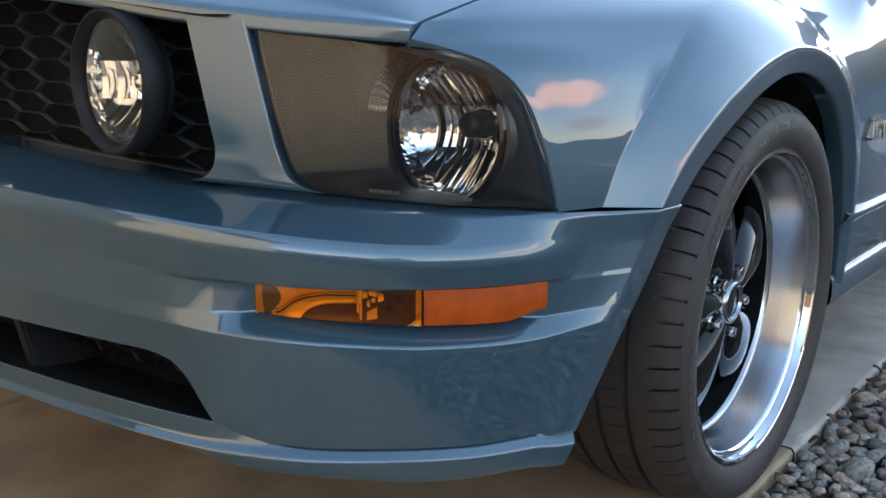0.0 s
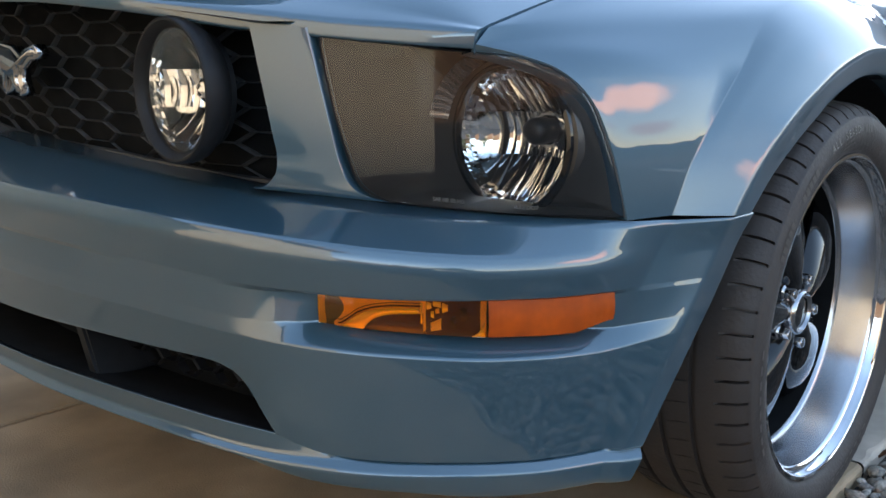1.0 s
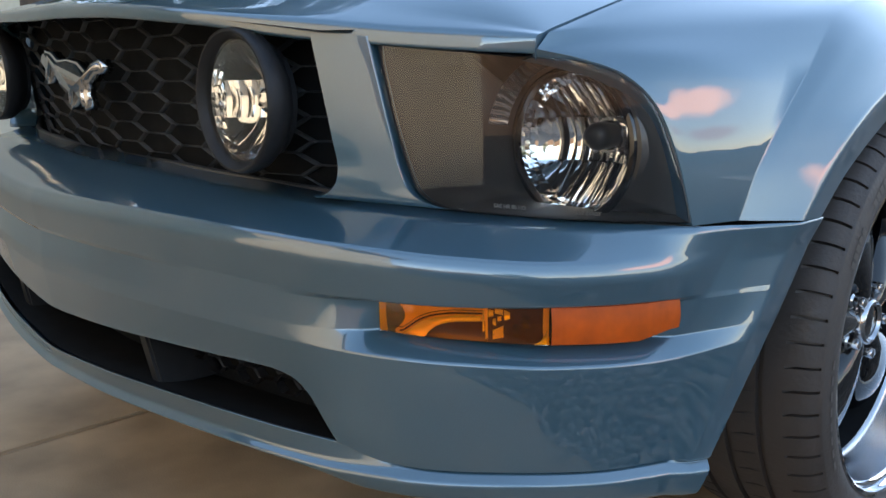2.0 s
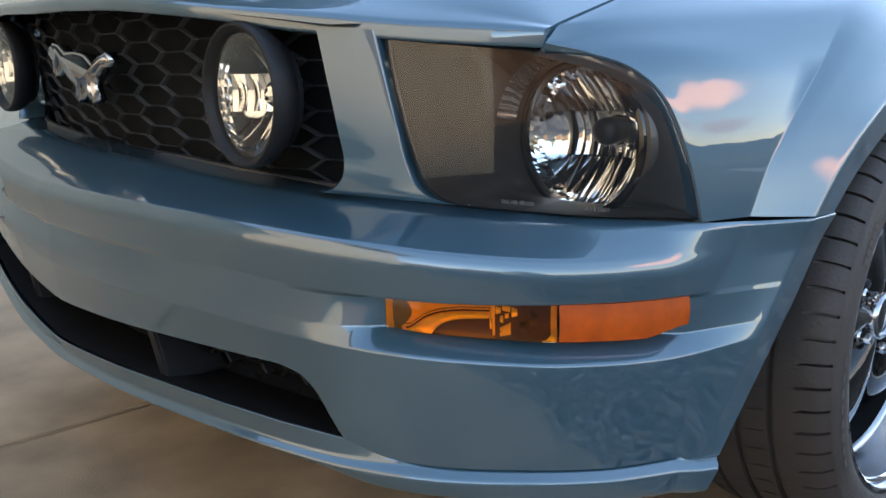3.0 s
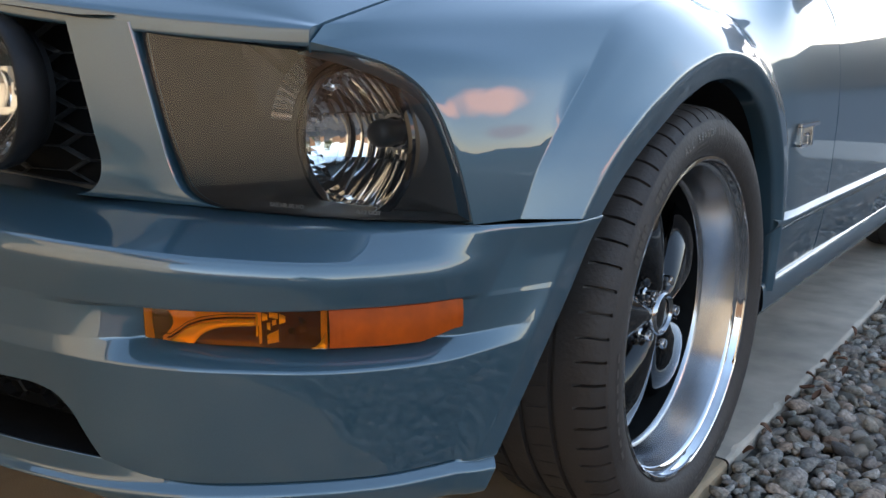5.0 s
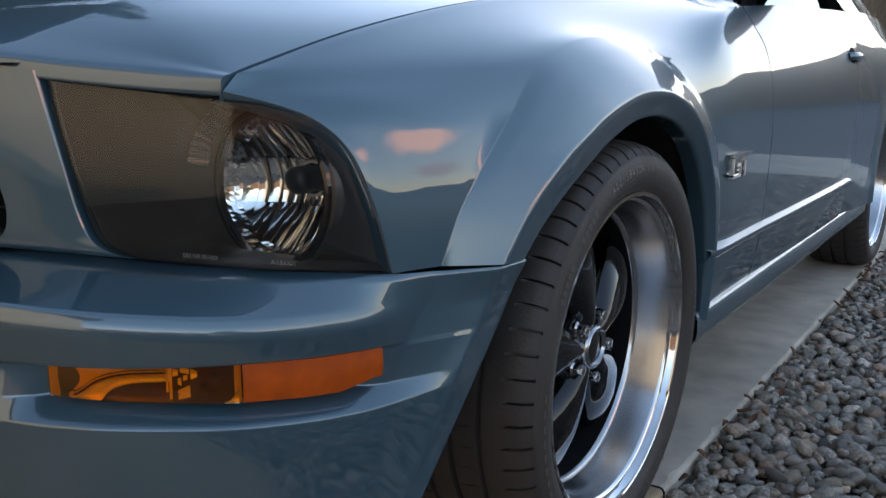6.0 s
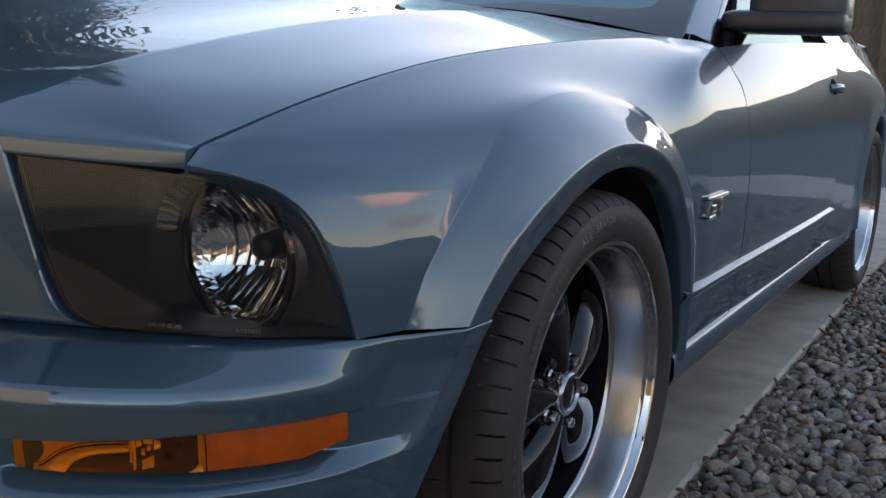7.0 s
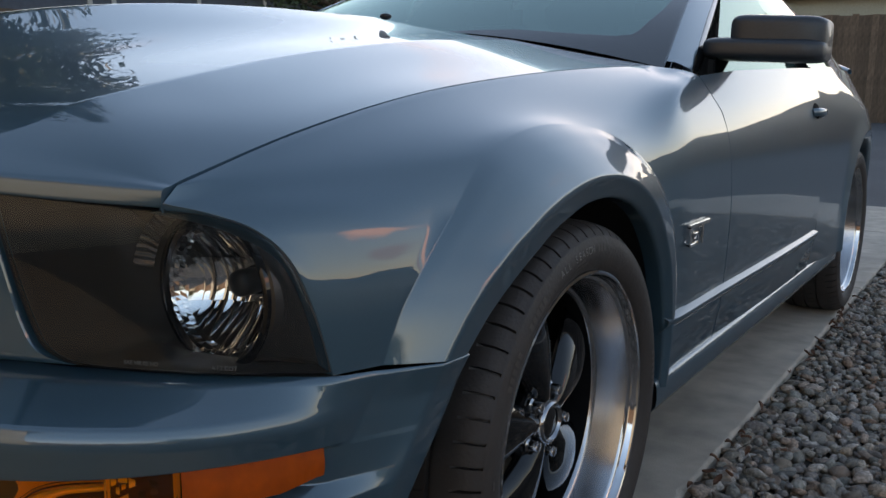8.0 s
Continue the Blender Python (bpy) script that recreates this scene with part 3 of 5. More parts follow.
def fluted_bowl(centre, radius, depth, pitch, sag, m=30, sub=6, seed=2, uneven=1.0, tiers=(.8, 1.9, .8), lift=(1, 0, -.8)):
    """A reflector bowl of upright scalloped flutes in three tiers, its mouth towards -y."""
    verts, faces = [], []
    r_ = random.Random(seed)
    nf = int(math.ceil(2 * radius / pitch))
    for k in range(nf):
        x0 = -radius + k * 2 * radius / nf
        x1 = x0 + 2 * radius / nf
        tilt = [uneven * r_.uniform(-.06, .06) for _ in range(3)]
        lean = [uneven * r_.uniform(-.0025, .0025) for _ in range(3)]
        for tier, (z0, z1) in enumerate(((-1.0, -.30), (-.30, .34), (.34, 1.0))):
            base_ = len(verts)
            for s in range(sub + 1):
                p = s / sub
                x = x0 + (x1 - x0) * p
                h = math.sqrt(max(radius ** 2 - x * x, 1e-8))
                for t in range(m // 3 + 1):
                    u = t / (m // 3)
                    z = max(-h, min(h, radius * (z0 + (z1 - z0) * u)))
                    rr = min(1.0, math.hypot(x, z) / radius)
                    fade = 1 - rr ** 6
                    y = depth * (1 - rr ** 2) + sag * tiers[tier] * (1 - (2 * p - 1) ** 2) * fade + lean[tier] * (p - .5) * fade + (tilt[tier] * (u - .5) * .02 + lift[tier] * .1 * (u - .5) * .03) * fade
                    verts.append((centre[0] + x, centre[1] + y, centre[2] + z))
            w_ = m // 3 + 1
            for s in range(sub):
                for t in range(w_ - 1):
                    q = base_ + s * w_ + t
                    faces.append((q, q + 1, q + w_ + 1, q + w_))
    return verts, faces


def fog_lamp(cx):
    c = tuple(lean_up((cx, -.862, .735)))
    v, f = disc_lathe([(.034, .060), (.018, .077), (.006, .0862), (-.004, .0884), (-.013, .0884), (-.0175, .0872), (-.0195, .0850), (-.0195, .0825), (-.0165, .0795), (-.0105, .0757), (-.007, .0735), (.012, .0722), (.03, .071)], c)
    c = (c[0] + .005, c[1] - .005, c[2])
    rim = part("fog_lamp", mesh_from("fog_lamp", v, f), FOG_RIM, car, "round fog lamp with a black rim set in the grille")
    v, f = fluted_bowl((c[0], c[1] - .001, c[2]), .0725, .042, .0185, .0018, uneven=.3, tiers=(.25, 2.6, .15), lift=(.9, 0, -1.4))
    part("reflector", mesh_from("reflector", v, f), REFLECTOR, rim)
    v, f = facet_ring((c[0], c[1] - .002, c[2]), .0726, .0645, .009, 44, 8)
    part("rim_facets", mesh_from("rim_facets", v, f, False), REFLECTOR, rim)
    v, f = disc_lathe([(.043, .016), (.034, .016), (.032, .0145), (.032, .0115), (.039, .0105)], c, 24)
    part("bulb_collar", mesh_from("bulb_collar", v, f), FOG_RIM, rim)
    v, f = disc_lathe([(.042, .0105), (.030, .010), (.024, .008), (.022, .0005)], c, 20)
    part("bulb", mesh_from("bulb", v, f), CHROME, rim)
    v, f = disc_lathe([(-.0065, .0738), (-.0090, .056), (-.0115, .032), (-.0125, .0005)], c)
    g = part("lens", mesh_from("lens", v, f), LENS, rim)
    g.visible_shadow = False


fog_lamp(.413)
fog_lamp(2 * XC - .413)

# ---- chrome emblem: a plain flowing shape on the grille ----
em = bmesh.new()
outline = [(-.125, .020), (-.110, .042), (-.085, .040), (-.060, .026), (-.02, .030), (.022, .024), (.050, .006), (.075, .020), (.105, .026), (.118, .012),
           (.104, .002), (.085, .002), (.062, -.012), (.045, -.012), (.042, -.032), (.052, -.052), (.038, -.060), (.022, -.040), (.005, -.028),
           (-.004, -.050), (-.020, -.060), (-.018, -.030), (-.045, -.020), (-.066, -.004), (-.082, .012), (-.098, -.016), (-.112, -.020), (-.106, .006)]
fverts = [em.verts.new((-.028 + 1.0 * a, -.905, .762 + .88 * b)) for a, b in outline]
face = em.faces.new(fverts)
ext = bmesh.ops.extrude_face_region(em, geom=[face])
for g_ in ext["geom"]:
    if isinstance(g_, bmesh.types.BMVert):
        g_.co.y += .022
bmesh.ops.bevel(em, geom=[e for e in em.edges if all(abs(v.co.y + .905) < 1e-4 for v in e.verts)], offset=.005, segments=3, affect='EDGES', clamp_overlap=True)
for v in em.verts:
    v.co.z += .008 + .05 * max(0.0, XC - v.co.x)
bmesh.ops.recalc_face_normals(em, faces=em.faces)
for f in em.faces:
    f.smooth = True
part("emblem", em, EMBLEM_CHROME, grille, "chrome emblem in a plain flowing shape")

# ---- headlights ----
HOUT = crs([(.582, .797), (.62, .792), (.66, .787), (.70, .781), (.735, .777), (.764, .772), (.797, .757), (.822, .724), (.838, .666), (.846, .620), (.849, .592),
            (.813, .595), (.762, .598), (.711, .602), (.66, .607), (.635, .613), (.616, .629), (.607, .655), (.598, .692), (.590, .735), (.584, .775), (.582, .797)], 6, sharp=(0, 10, 21))[:-1]
LPLAN = crs([(.56, -.801), (.62, -.757), (.68, -.714), (.73, -.678), (.765, -.650), (.797, -.622), (.822, -.596), (.838, -.577), (.850, -.559), (.86, -.54)], 10)


def ly(x):
    return np.interp(x, LPLAN[:, 0], LPLAN[:, 1])


def headlight():
    c0 = np.array([.715, .690])
    rings = []
    for k, d in ((1.0, .008), (.996, .002), (.990, -.001), (.984, -.002), (.975, -.002), (.93, -.002), (.7, -.002), (.5, -.002), (.3, -.002), (.12, -.002), (.001, -.002)):
        q = c0 + k * (HOUT - c0)
        rings.append(np.stack([q[:, 0] + d * -.55, ly(q[:, 0]) + d * .8, q[:, 1]], 1))
    lv, lf = grid(np.array(rings), closed=True)
    # housing: wall behind the outline, then a sloping bezel to the lamp's mouth
    mouth = np.array([.722, -.600, .678])
    R = .0835
    ang = np.arctan2(HOUT[:, 1] - .690, HOUT[:, 0] - .725)
    rows_ = []
    o = np.stack([HOUT[:, 0], ly(HOUT[:, 0]), HOUT[:, 1]], 1)
    rows_.append(o + np.array([.006, .0, 0]) * 0 + np.array([0, .006, 0]))
    inner = c0 + .97 * (HOUT - c0)
    rows_.append(np.stack([inner[:, 0], ly(inner[:, 0]) + .014, inner[:, 1]], 1))
    m0 = np.stack([mouth[0] + (R + .012) * np.cos(ang), mouth[1] - .012 + 0 * ang, mouth[2] + (R + .004) * np.sin(ang)], 1)
    inner2 = c0 + .94 * (HOUT - c0)
    deep = np.stack([inner2[:, 0], np.maximum(ly(inner2[:, 0]) + .045, -.70) * .6 + .4 * (-.60), inner2[:, 1]], 1)
    deep[:, 1] = np.maximum(deep[:, 1], ly(inner2[:, 0]) + .02)
    rows_.append(deep)
    for w_ in (.35, .7, 1.0):
        rows_.append(deep * (1 - w_) + m0 * w_)
    m1 = np.stack([mouth[0] + R * np.cos(ang), mouth[1] - .016 + 0 * ang, mouth[2] + R * np.sin(ang)], 1)
    m2 = np.stack([mouth[0] + (R - .004) * np.cos(ang), mouth[1] + .0 + 0 * ang, mouth[2] + (R - .004) * np.sin(ang)], 1)
    rows_ += [m1, m2]
    hv, hf = grid(np.array(rows_), closed=True)
    return (lv, lf), (hv, hf), mouth, R


(lv, lf), (hv, hf), MOUTH, MR = headlight()
house_me = mesh_from("headlight", hv, hf)
lens_me = mesh_from("lens", lv, lf)
bv_, bf_ = fluted_bowl((MOUTH[0], MOUTH[1] - .004, MOUTH[2]), MR - .001, .056, .0120, .0015, seed=5, uneven=1.5, sub=5, m=36, tiers=(1.0, 1.5, .9), lift=(1.6, .2, -1.6))
bowl_me = mesh_from("reflector", bv_, bf_)
tv, tf = disc_lathe([(.075, .012), (.045, .0135), (.016, .0165), (.006, .0165), (.0, .0140), (-.003, .008), (-.004, .0005)], (MOUTH[0] + .018, MOUTH[1] + .004, MOUTH[2] + .008), 28)
bulb_me = mesh_from("bulb_shield", tv, tf)
tv, tf = disc_lathe([(.050, .0215), (.034, .0225), (.031, .0215), (.031, .0180), (.040, .0165)], (MOUTH[0] + .018, MOUTH[1] + .004, MOUTH[2] + .008), 28)
collar_me = mesh_from("bulb_collar", tv, tf)
rv, rf = disc_lathe([(-.010, MR + .0085), (-.018, MR + .0065), (-.0195, MR + .003), (-.019, MR + .0005), (-.016, MR - .0012), (-.010, MR - .0022)], tuple(MOUTH), 72)
qv_, qf_ = facet_ring((MOUTH[0], MOUTH[1] - .012, MOUTH[2]), MR - .001, MR - .012, .016, 84, 21)
facet_me = mesh_from("rim_facets", qv_, qf_, False)
ring_me = mesh_from("bezel_ring", rv, rf)
# the gasket round the lens
gk = []
for k, d in ((1.006, .006), (1.005, .000), (1.0, -.001), (.996, .004)):
    q = np.array([.715, .690]) + k * (HOUT - np.array([.715, .690]))
    gk.append(np.stack([q[:, 0], ly(q[:, 0]) + d, q[:, 1]], 1))
gv, gf = grid(np.array(gk), closed=True)
gask_me = mesh_from("gasket", gv, gf)
# patterned side reflector beside the lamp
sr = []
for a in np.linspace(radians(96), radians(168), 160):
    sr.append([(MOUTH[0] + (MR + .010 + .018 * w_) * math.cos(a), MOUTH[1] - .024 - .016 * w_ + 0.0006 * math.sin(a * 66 + 3.5 * w_ + 1.3 * math.sin(7 * a + 4 * w_)), MOUTH[2] + (MR + .010 + .012 * w_) * math.sin(a)) for w_ in np.linspace(0, 1, 12)])
sv, sf = grid(np.array(sr))
side_me = mesh_from("side_reflector", sv, sf)

for mir in (False, True):
    f_ = (lambda me, nm: mirror_mesh(me, nm)) if mir else (lambda me, nm: me)
    hl = part("headlight", f_(house_me, "headlight_m"), HOUSING, car, "headlight with smoked black housing behind a clear lens")
    part("reflector", f_(bowl_me, "reflector_m"), REFLECTOR, hl, "fluted silver reflector bowl")
    part("bulb_shield", f_(bulb_me, "bulb_shield_m"), BLACK_PLASTIC, hl)
    part("bulb_collar", f_(collar_me, "bulb_collar_m"), CHROME, hl)
    part("bezel_ring", f_(ring_me, "bezel_ring_m"), GLOSS_BLACK, hl)
    part("rim_facets", f_(facet_me, "rim_facets_m"), REFLECTOR, hl, "ring of small mirror facets")
    part("gasket", f_(gask_me, "gasket_m"), BLACK_PLASTIC, hl)
    part("side_reflector", f_(side_me, "side_reflector_m"), DIM_REFLECTOR, hl)
    ln = part("lens", f_(lens_me, "lens_m"), LENS, hl, "clear glossy headlight lens")
    ln.visible_shadow = False

# small moulded code along the lens's lower edge
for txt, x0 in (("SAE HR 05 HD", .700), ("A I 2 DOT", .770)):
    tm = text_mesh(txt, .0066, .0002)
    w = max(v.co.x for v in tm.vertices) - min(v.co.x for v in tm.vertices)
    for v in tm.vertices:
        xx = x0 + v.co.x * .72
        v.co = Vector((xx + .007, float(ly(xx)) - .0055 - v.co.z, .6135 - (xx - .70) * .10 + v.co.y))
    part("lens_code", tm, MARKING, [o for o in car.children if o.name == "headlight"][0])

# ---- turn signals ----
n = 180


def signal_point(x, h, inset):
    """h: 0 at the lower edge, 1 at the upper; inset behind the bumper's face."""
    s = np.interp(x, BPLAN[:, 0], bs)
    p, q = plan_at(s), plan_at(s + .01) - plan_at(s - .01)
    q /= np.linalg.norm(q, axis=1)[:, None]
    nrm = np.stack([q[:, 1], -q[:, 0]], 1)
    xy = p - nrm * np.asarray(inset)[:, None]
    lo, hi = z_shelf(x) + .021, z_barbot(x) - .001
    # the outer end leans, the inner end is square
    e = np.clip((x - .622) / .231, 0, 1)
    lo = lo + .010 * np.clip((e - .93) / .07, 0, 1)
    return np.stack([xy[:, 0] , xy[:, 1], lo + (hi - lo) * h], 1)


e = np.linspace(0, 1, n)
ins = np.interp(e, [0, .15, .8, 1.0], [.026, .021, .014, .012])
sig_x = .655 + (.857 - .655) * e
ins = ins + .0003 * np.sin(sig_x * 1900) * np.clip(np.maximum((e - .90) / .03, 1 - np.abs(e - .685) / .025), 0, 1)
lens_rows = [signal_point(sig_x, h, ins + d) for h, d in ((0, .02), (.0, .003), (.04, 0), (.3, -.002), (.6, -.002), (.96, 0), (1.0, .003), (1.0, .02))]
sv, sf = grid(np.array(lens_rows))
front_n = int(n * .66)
outer_rows = np.array(lens_rows)[:, front_n:]
inner_rows = np.array(lens_rows)[:, :front_n + 1]
ov, of = grid(outer_rows)
iv, if_ = grid(inner_rows)
out_me, in_me = mesh_from("amber_side_lens", ov, of), mesh_from("amber_front_lens", iv, if_)
# behind the clear amber front part: a swept reflector, with shade and glints as patches
bx = sig_x[:front_n + 1]
bins = ins[:front_n + 1]
u_ = np.linspace(0, 1, front_n + 1)


def signal_patch(name, u0, u1, low, high, depth):
    """A patch behind the front lens: low(u) to high(u) as fractions of its height."""
    uu = np.linspace(u0, u1, 40)
    xx, ii = np.interp(uu, u_, bx), np.interp(uu, u_, bins)
    rows_ = []
    for f in np.linspace(0, 1, 8):
        h = np.clip(low(uu) * (1 - f) + high(uu) * f, 0, 1)
        rows_.append(signal_point(xx, h, ii + (depth + .002 * math.sin(math.pi * f)) * np.clip(uu / .05 + .02, 0, 1)))
    v, f = grid(np.array(rows_))
    return mesh_from(name, v, f)


def arc_hi(u):
    return smooth_interp(u, [.16, .21, .29, .40, .52, .66], [0, .16, .42, .60, .68, .70])


def arc_lo(u):
    return smooth_interp(u, [.16, .315, .345, .40, .50, .66], [0, .0, .16, .36, .50, .56])


plate_me = signal_patch("back_plate", 0, 1, lambda u: u * 0, lambda u: u * 0 + 1, .010)
arc_me = signal_patch("signal_arc", .16, .655, arc_lo, arc_hi, .004)
# dark patch that stands for the shade under the arc
under_me = signal_patch("signal_shade", .315, .69, lambda u: u * 0, lambda u: arc_lo(np.minimum(u, .66)), .005)
rim_mes = [signal_patch("signal_rim", u0, .67, lambda u, g=g0: arc_hi(np.minimum(u, .66)) + g * (1 - .35 * u), lambda u, g=g0, h=h0: arc_hi(np.minimum(u, .66)) + (g + h) * (1 - .35 * u), .0062)
           for u0, g0, h0 in ((.14, .05, .055), (.10, .17, .02))]
block_me = signal_patch("signal_block", .69, .97, lambda u: u * 0, lambda u: u * 0 + 1, .004)
# glints and shade of the bulb's chamber, put in as bright and dim patches
rib_mes = [(signal_patch("signal_rib", u0, u1, lambda u, a=lo, k=sl, b=u0: a + (u - b) * k, lambda u, a=hi, k=sl, b=u0, c=tp: a + (u - b) * (k + c), .0012 + .0003 * k), lit)
           for k, (u0, u1, lo, hi, sl, tp, lit) in enumerate(((.662, .672, .30, .88, 2.0, 0, 1), (.676, .690, .10, .93, 3.0, -2, 0), (.694, .720, .70, .92, 1.6, -3, 1), (.716, .733, .50, .66, -2.0, 3, 1),
                                                              (.728, .770, .80, .93, -1.0, .5, 1), (.776, .806, .62, .90, 1.8, -4, 1), (.742, .762, .58, .72, 2.0, -1, 0),
                                                              (.716, .772, .10, .34, 1.2, 1.4, 0), (.820, .850, .20, .52, -1.5, 2, 2), (.870, .905, .40, .80, 1.0, -3, 2), (.968, .999, .0, 1.0, 0, 0, 0)))]
# bright patch painted as a glint at the chamber's foot
foot_me = signal_patch("signal_foot", .925, .985, lambda u: u * 0 + .02, lambda u: .06 + .36 * np.clip((u - .925) / .06, 0, 1) ** 2, .001)
for mir in (False, True):
    f_ = (lambda me, nm: mirror_mesh(me, nm)) if mir else (lambda me, nm: me)
    ts = part("turn_signal", f_(out_me, "turn_signal_m"), AMBER, car, "amber turn signal lens set in the bumper")
    part("back_plate", f_(plate_me, "sig_plate_m"), AMBER_PLATE, ts)
    part("reflector_arc", f_(arc_me, "sig_arc_m"), AMBER_BRIGHT, ts)
    for me in rim_mes:
        part("reflector_rim", f_(me, "sig_rim_m"), AMBER_DARK, ts)
    part("lower_chamber", f_(under_me, "sig_under_m"), AMBER_DARK, ts)
    part("bulb_chamber", f_(block_me, "sig_block_m"), AMBER_DARK, ts)
    for me, lit in rib_mes:
        part("chamber_rib", f_(me, "sig_rib_m"), (AMBER_PLATE, AMBER_BRIGHT, HOUSING)[lit], ts)
    part("foot_plate", f_(foot_me, "sig_foot_m"), AMBER_BRIGHT, ts)
    g = part("front_lens", f_(in_me, "sig_lens_m"), AMBER_CLEAR, ts, "clear amber front lens")
    g.visible_shadow = False

# ---- front fenders ----
K = 16


def polar(th, r, x):
    return [(xx, q * math.cos(radians(t)), HUB_Z + q * math.sin(radians(t))) for t, q, xx in zip(th, r, x)]


TH = [149, 141, 133, 127, 121, 115, 108, 99, 90, 81, 70, 58, 46, 33, 15, -4.5]
OPEN_R = np.interp(-np.array(TH), [-149, -135, -124, -108, -90, -62, -40, -20, 8], [.447, .414, .396, .388, .388, .394, .386, .370, .364])
OPEN_X_ = np.interp(-np.array(TH), [-149, -120, -60, 8], [.928, .932, .930, .920])
RID_TH = [151.6, 143, 136, 130, 124, 117, 110, 100, 90, 81, 70, 58, 46, 33, 15, -4.5]
RID_R = np.interp(-np.array(RID_TH), [-151.6, -137, -124, -108, -90, -62, -40, -20, 8], [.489, .476, .454, .437, .428, .422, .404, .384, .376])
RID_X = np.interp(-np.array(RID_TH), [-151.6, -137, -120, -60, -30, 8], [.923, .938, .947, .945, .938, .924])
f_open, f_ridge = polar(TH, OPEN_R, OPEN_X_), polar(RID_TH, RID_R, RID_X)
f_flare = [(.876, -.497, .5885), (.880, -.470, .645), (.886, -.435, .690), (.889, -.400, .728), (.888, -.36, .765), (.885, -.32, .800), (.881, -.27, .828),
           (.877, -.19, .850), (.875, -.10, .860), (.876, .0, .858), (.886, .11, .842), (.903, .22, .800), (.915, .31, .735), (.921, .36, .66), (.921, .385, .53), (.906, .40, .322)]
f_shoulder = [(.866, -.530, .5885), (.862, -.525, .655), (.855, -.525, .710), (.846, -.530, .757), (.824, -.56, .786), (.797, -.565, .803), (.800, -.525, .817),
              (.806, -.37, .855), (.808, -.20, .885), (.812, -.02, .900), (.836, .18, .907), (.877, .44, .915), (.897, .52, .883), (.920, .56, .80), (.930, .58, .62), (.907, .575, .330)]
f_edge = [(.852, -.558, .588), (.840, -.575, .666), (.824, -.595, .724), (.799, -.621, .758), (.765, -.650, .775), (.729, -.684, .787), (.733, -.668, .805),
          (.741, -.50, .853), (.744, -.28, .898), (.748, -.05, .927), (.754, .22, .950), (.768, .60, .972), (.865, .645, .950), (.905, .715, .865), (.928, .745, .65), (.905, .745, .335)]
NS = 12
A_open = crs(f_open, NS)
lip_in = A_open + np.array([-.035, 0, 0])
A_r, A_f = crs(f_ridge, NS), crs(f_flare, NS)
def bulge(P, most):
    """The flare's face swells over the wheel and is flat low down in front of it."""
    w = np.where(P[:, 1] < 0, np.clip((P[:, 2] - .64) / .14, .15, 1), 1)
    return np.stack([most * w, 0 * w, 0 * w], 1)


rows = [lip_in, A_open + np.array([-.004, 0, 0]), A_r, A_r * .55 + A_f * .45 + bulge(A_r, .009), A_r * .18 + A_f * .82 + bulge(A_r, .007), A_f, crs(f_shoulder, NS), crs(f_edge, NS, sharp=(5, 6, 11)), ]
down = crs(f_edge, NS, sharp=(5, 6, 11)) + np.array([-.012, .0, -.012])
SIDE = [(.868, .950), (.888, .908), (.906, .865), (.923, .80), (.930, .71), (.929, .60), (.925, .50), (.919, .42), (.905, .335)]
prof = even(crs(SIDE, 8), 60)
# between headlight and flare the flank is one taut sheet: a plan curve that leans in more and more towards its top
LEAN_Z = np.linspace(.55, .85, 61)
LEAN = np.interp(LEAN_Z, [.55, .60, .64, .67, .70, .735, .77, .85], [.02, .035, .06, .10, .165, .23, .31, .52])
LEAN_X = np.r_[0, np.cumsum((LEAN[1:] + LEAN[:-1]) * .5 * np.diff(LEAN_Z))]


def on_sheet(P, w):
    """Pulls points onto the sheet by the weights w."""
    lean = np.interp(P[..., 2], LEAN_Z, LEAN_X)
    return (np.polyval(PLAN_FIT, P[..., 1]) - lean - P[..., 0]) * w


def sheet_weight(P):
    w = np.clip((-.36 - P[..., 1]) / .10, 0, 1) * np.clip((.815 - P[..., 2]) / .06, 0, 1) * (P[..., 1] > -.60)
    return w * w * (3 - 2 * w)


EDGE_D = [.25, .18, .5, .45, .10, .5, .05]
FV, fm = rounded(rows + [down], EDGE_D, 4, 6)
flank = FV[fm[5]:fm[7] - 5]
inside = sheet_weight(flank) > .6
PLAN_FIT = np.polyfit(flank[:, :, 1][inside], (flank[:, :, 0] + np.interp(flank[:, :, 2], LEAN_Z, LEAN_X))[inside], 2)
A_f[:, 0] += on_sheet(A_f, sheet_weight(A_f))
rows[3] = A_r * .55 + A_f * .45 + bulge(A_r, .009)
rows[4] = A_r * .18 + A_f * .82 + bulge(A_r, .007)
rows[5] = A_f
FV, fm = rounded(rows + [down], EDGE_D, 4, 6)
flank = FV[fm[5]:fm[7] - 5]
wr = np.clip(np.linspace(1, 0, len(flank)) / .22, 0, 1)[:, None]
flank[:, :, 0] += on_sheet(flank, sheet_weight(flank) * wr * wr * (3 - 2 * wr))
# draw the sheet taut between the flare's edge and the hood's gap
skin = FV[fm[5] + 1:fm[7] - 5]
for _ in range(140):
    mean = (skin[:-2, 1:-1] + skin[2:, 1:-1]) * .15 + (skin[1:-1, :-2] + skin[1:-1, 2:]) * .35
    pull = np.clip((skin[1:-1, 1:-1, 2:] - .750) / .05, 0, 1) * np.clip((.50 - skin[1:-1, 1:-1, 1:2]) / .15, 0, 1)
    skin[1:-1, 1:-1] += (mean - skin[1:-1, 1:-1]) * .5 * pull
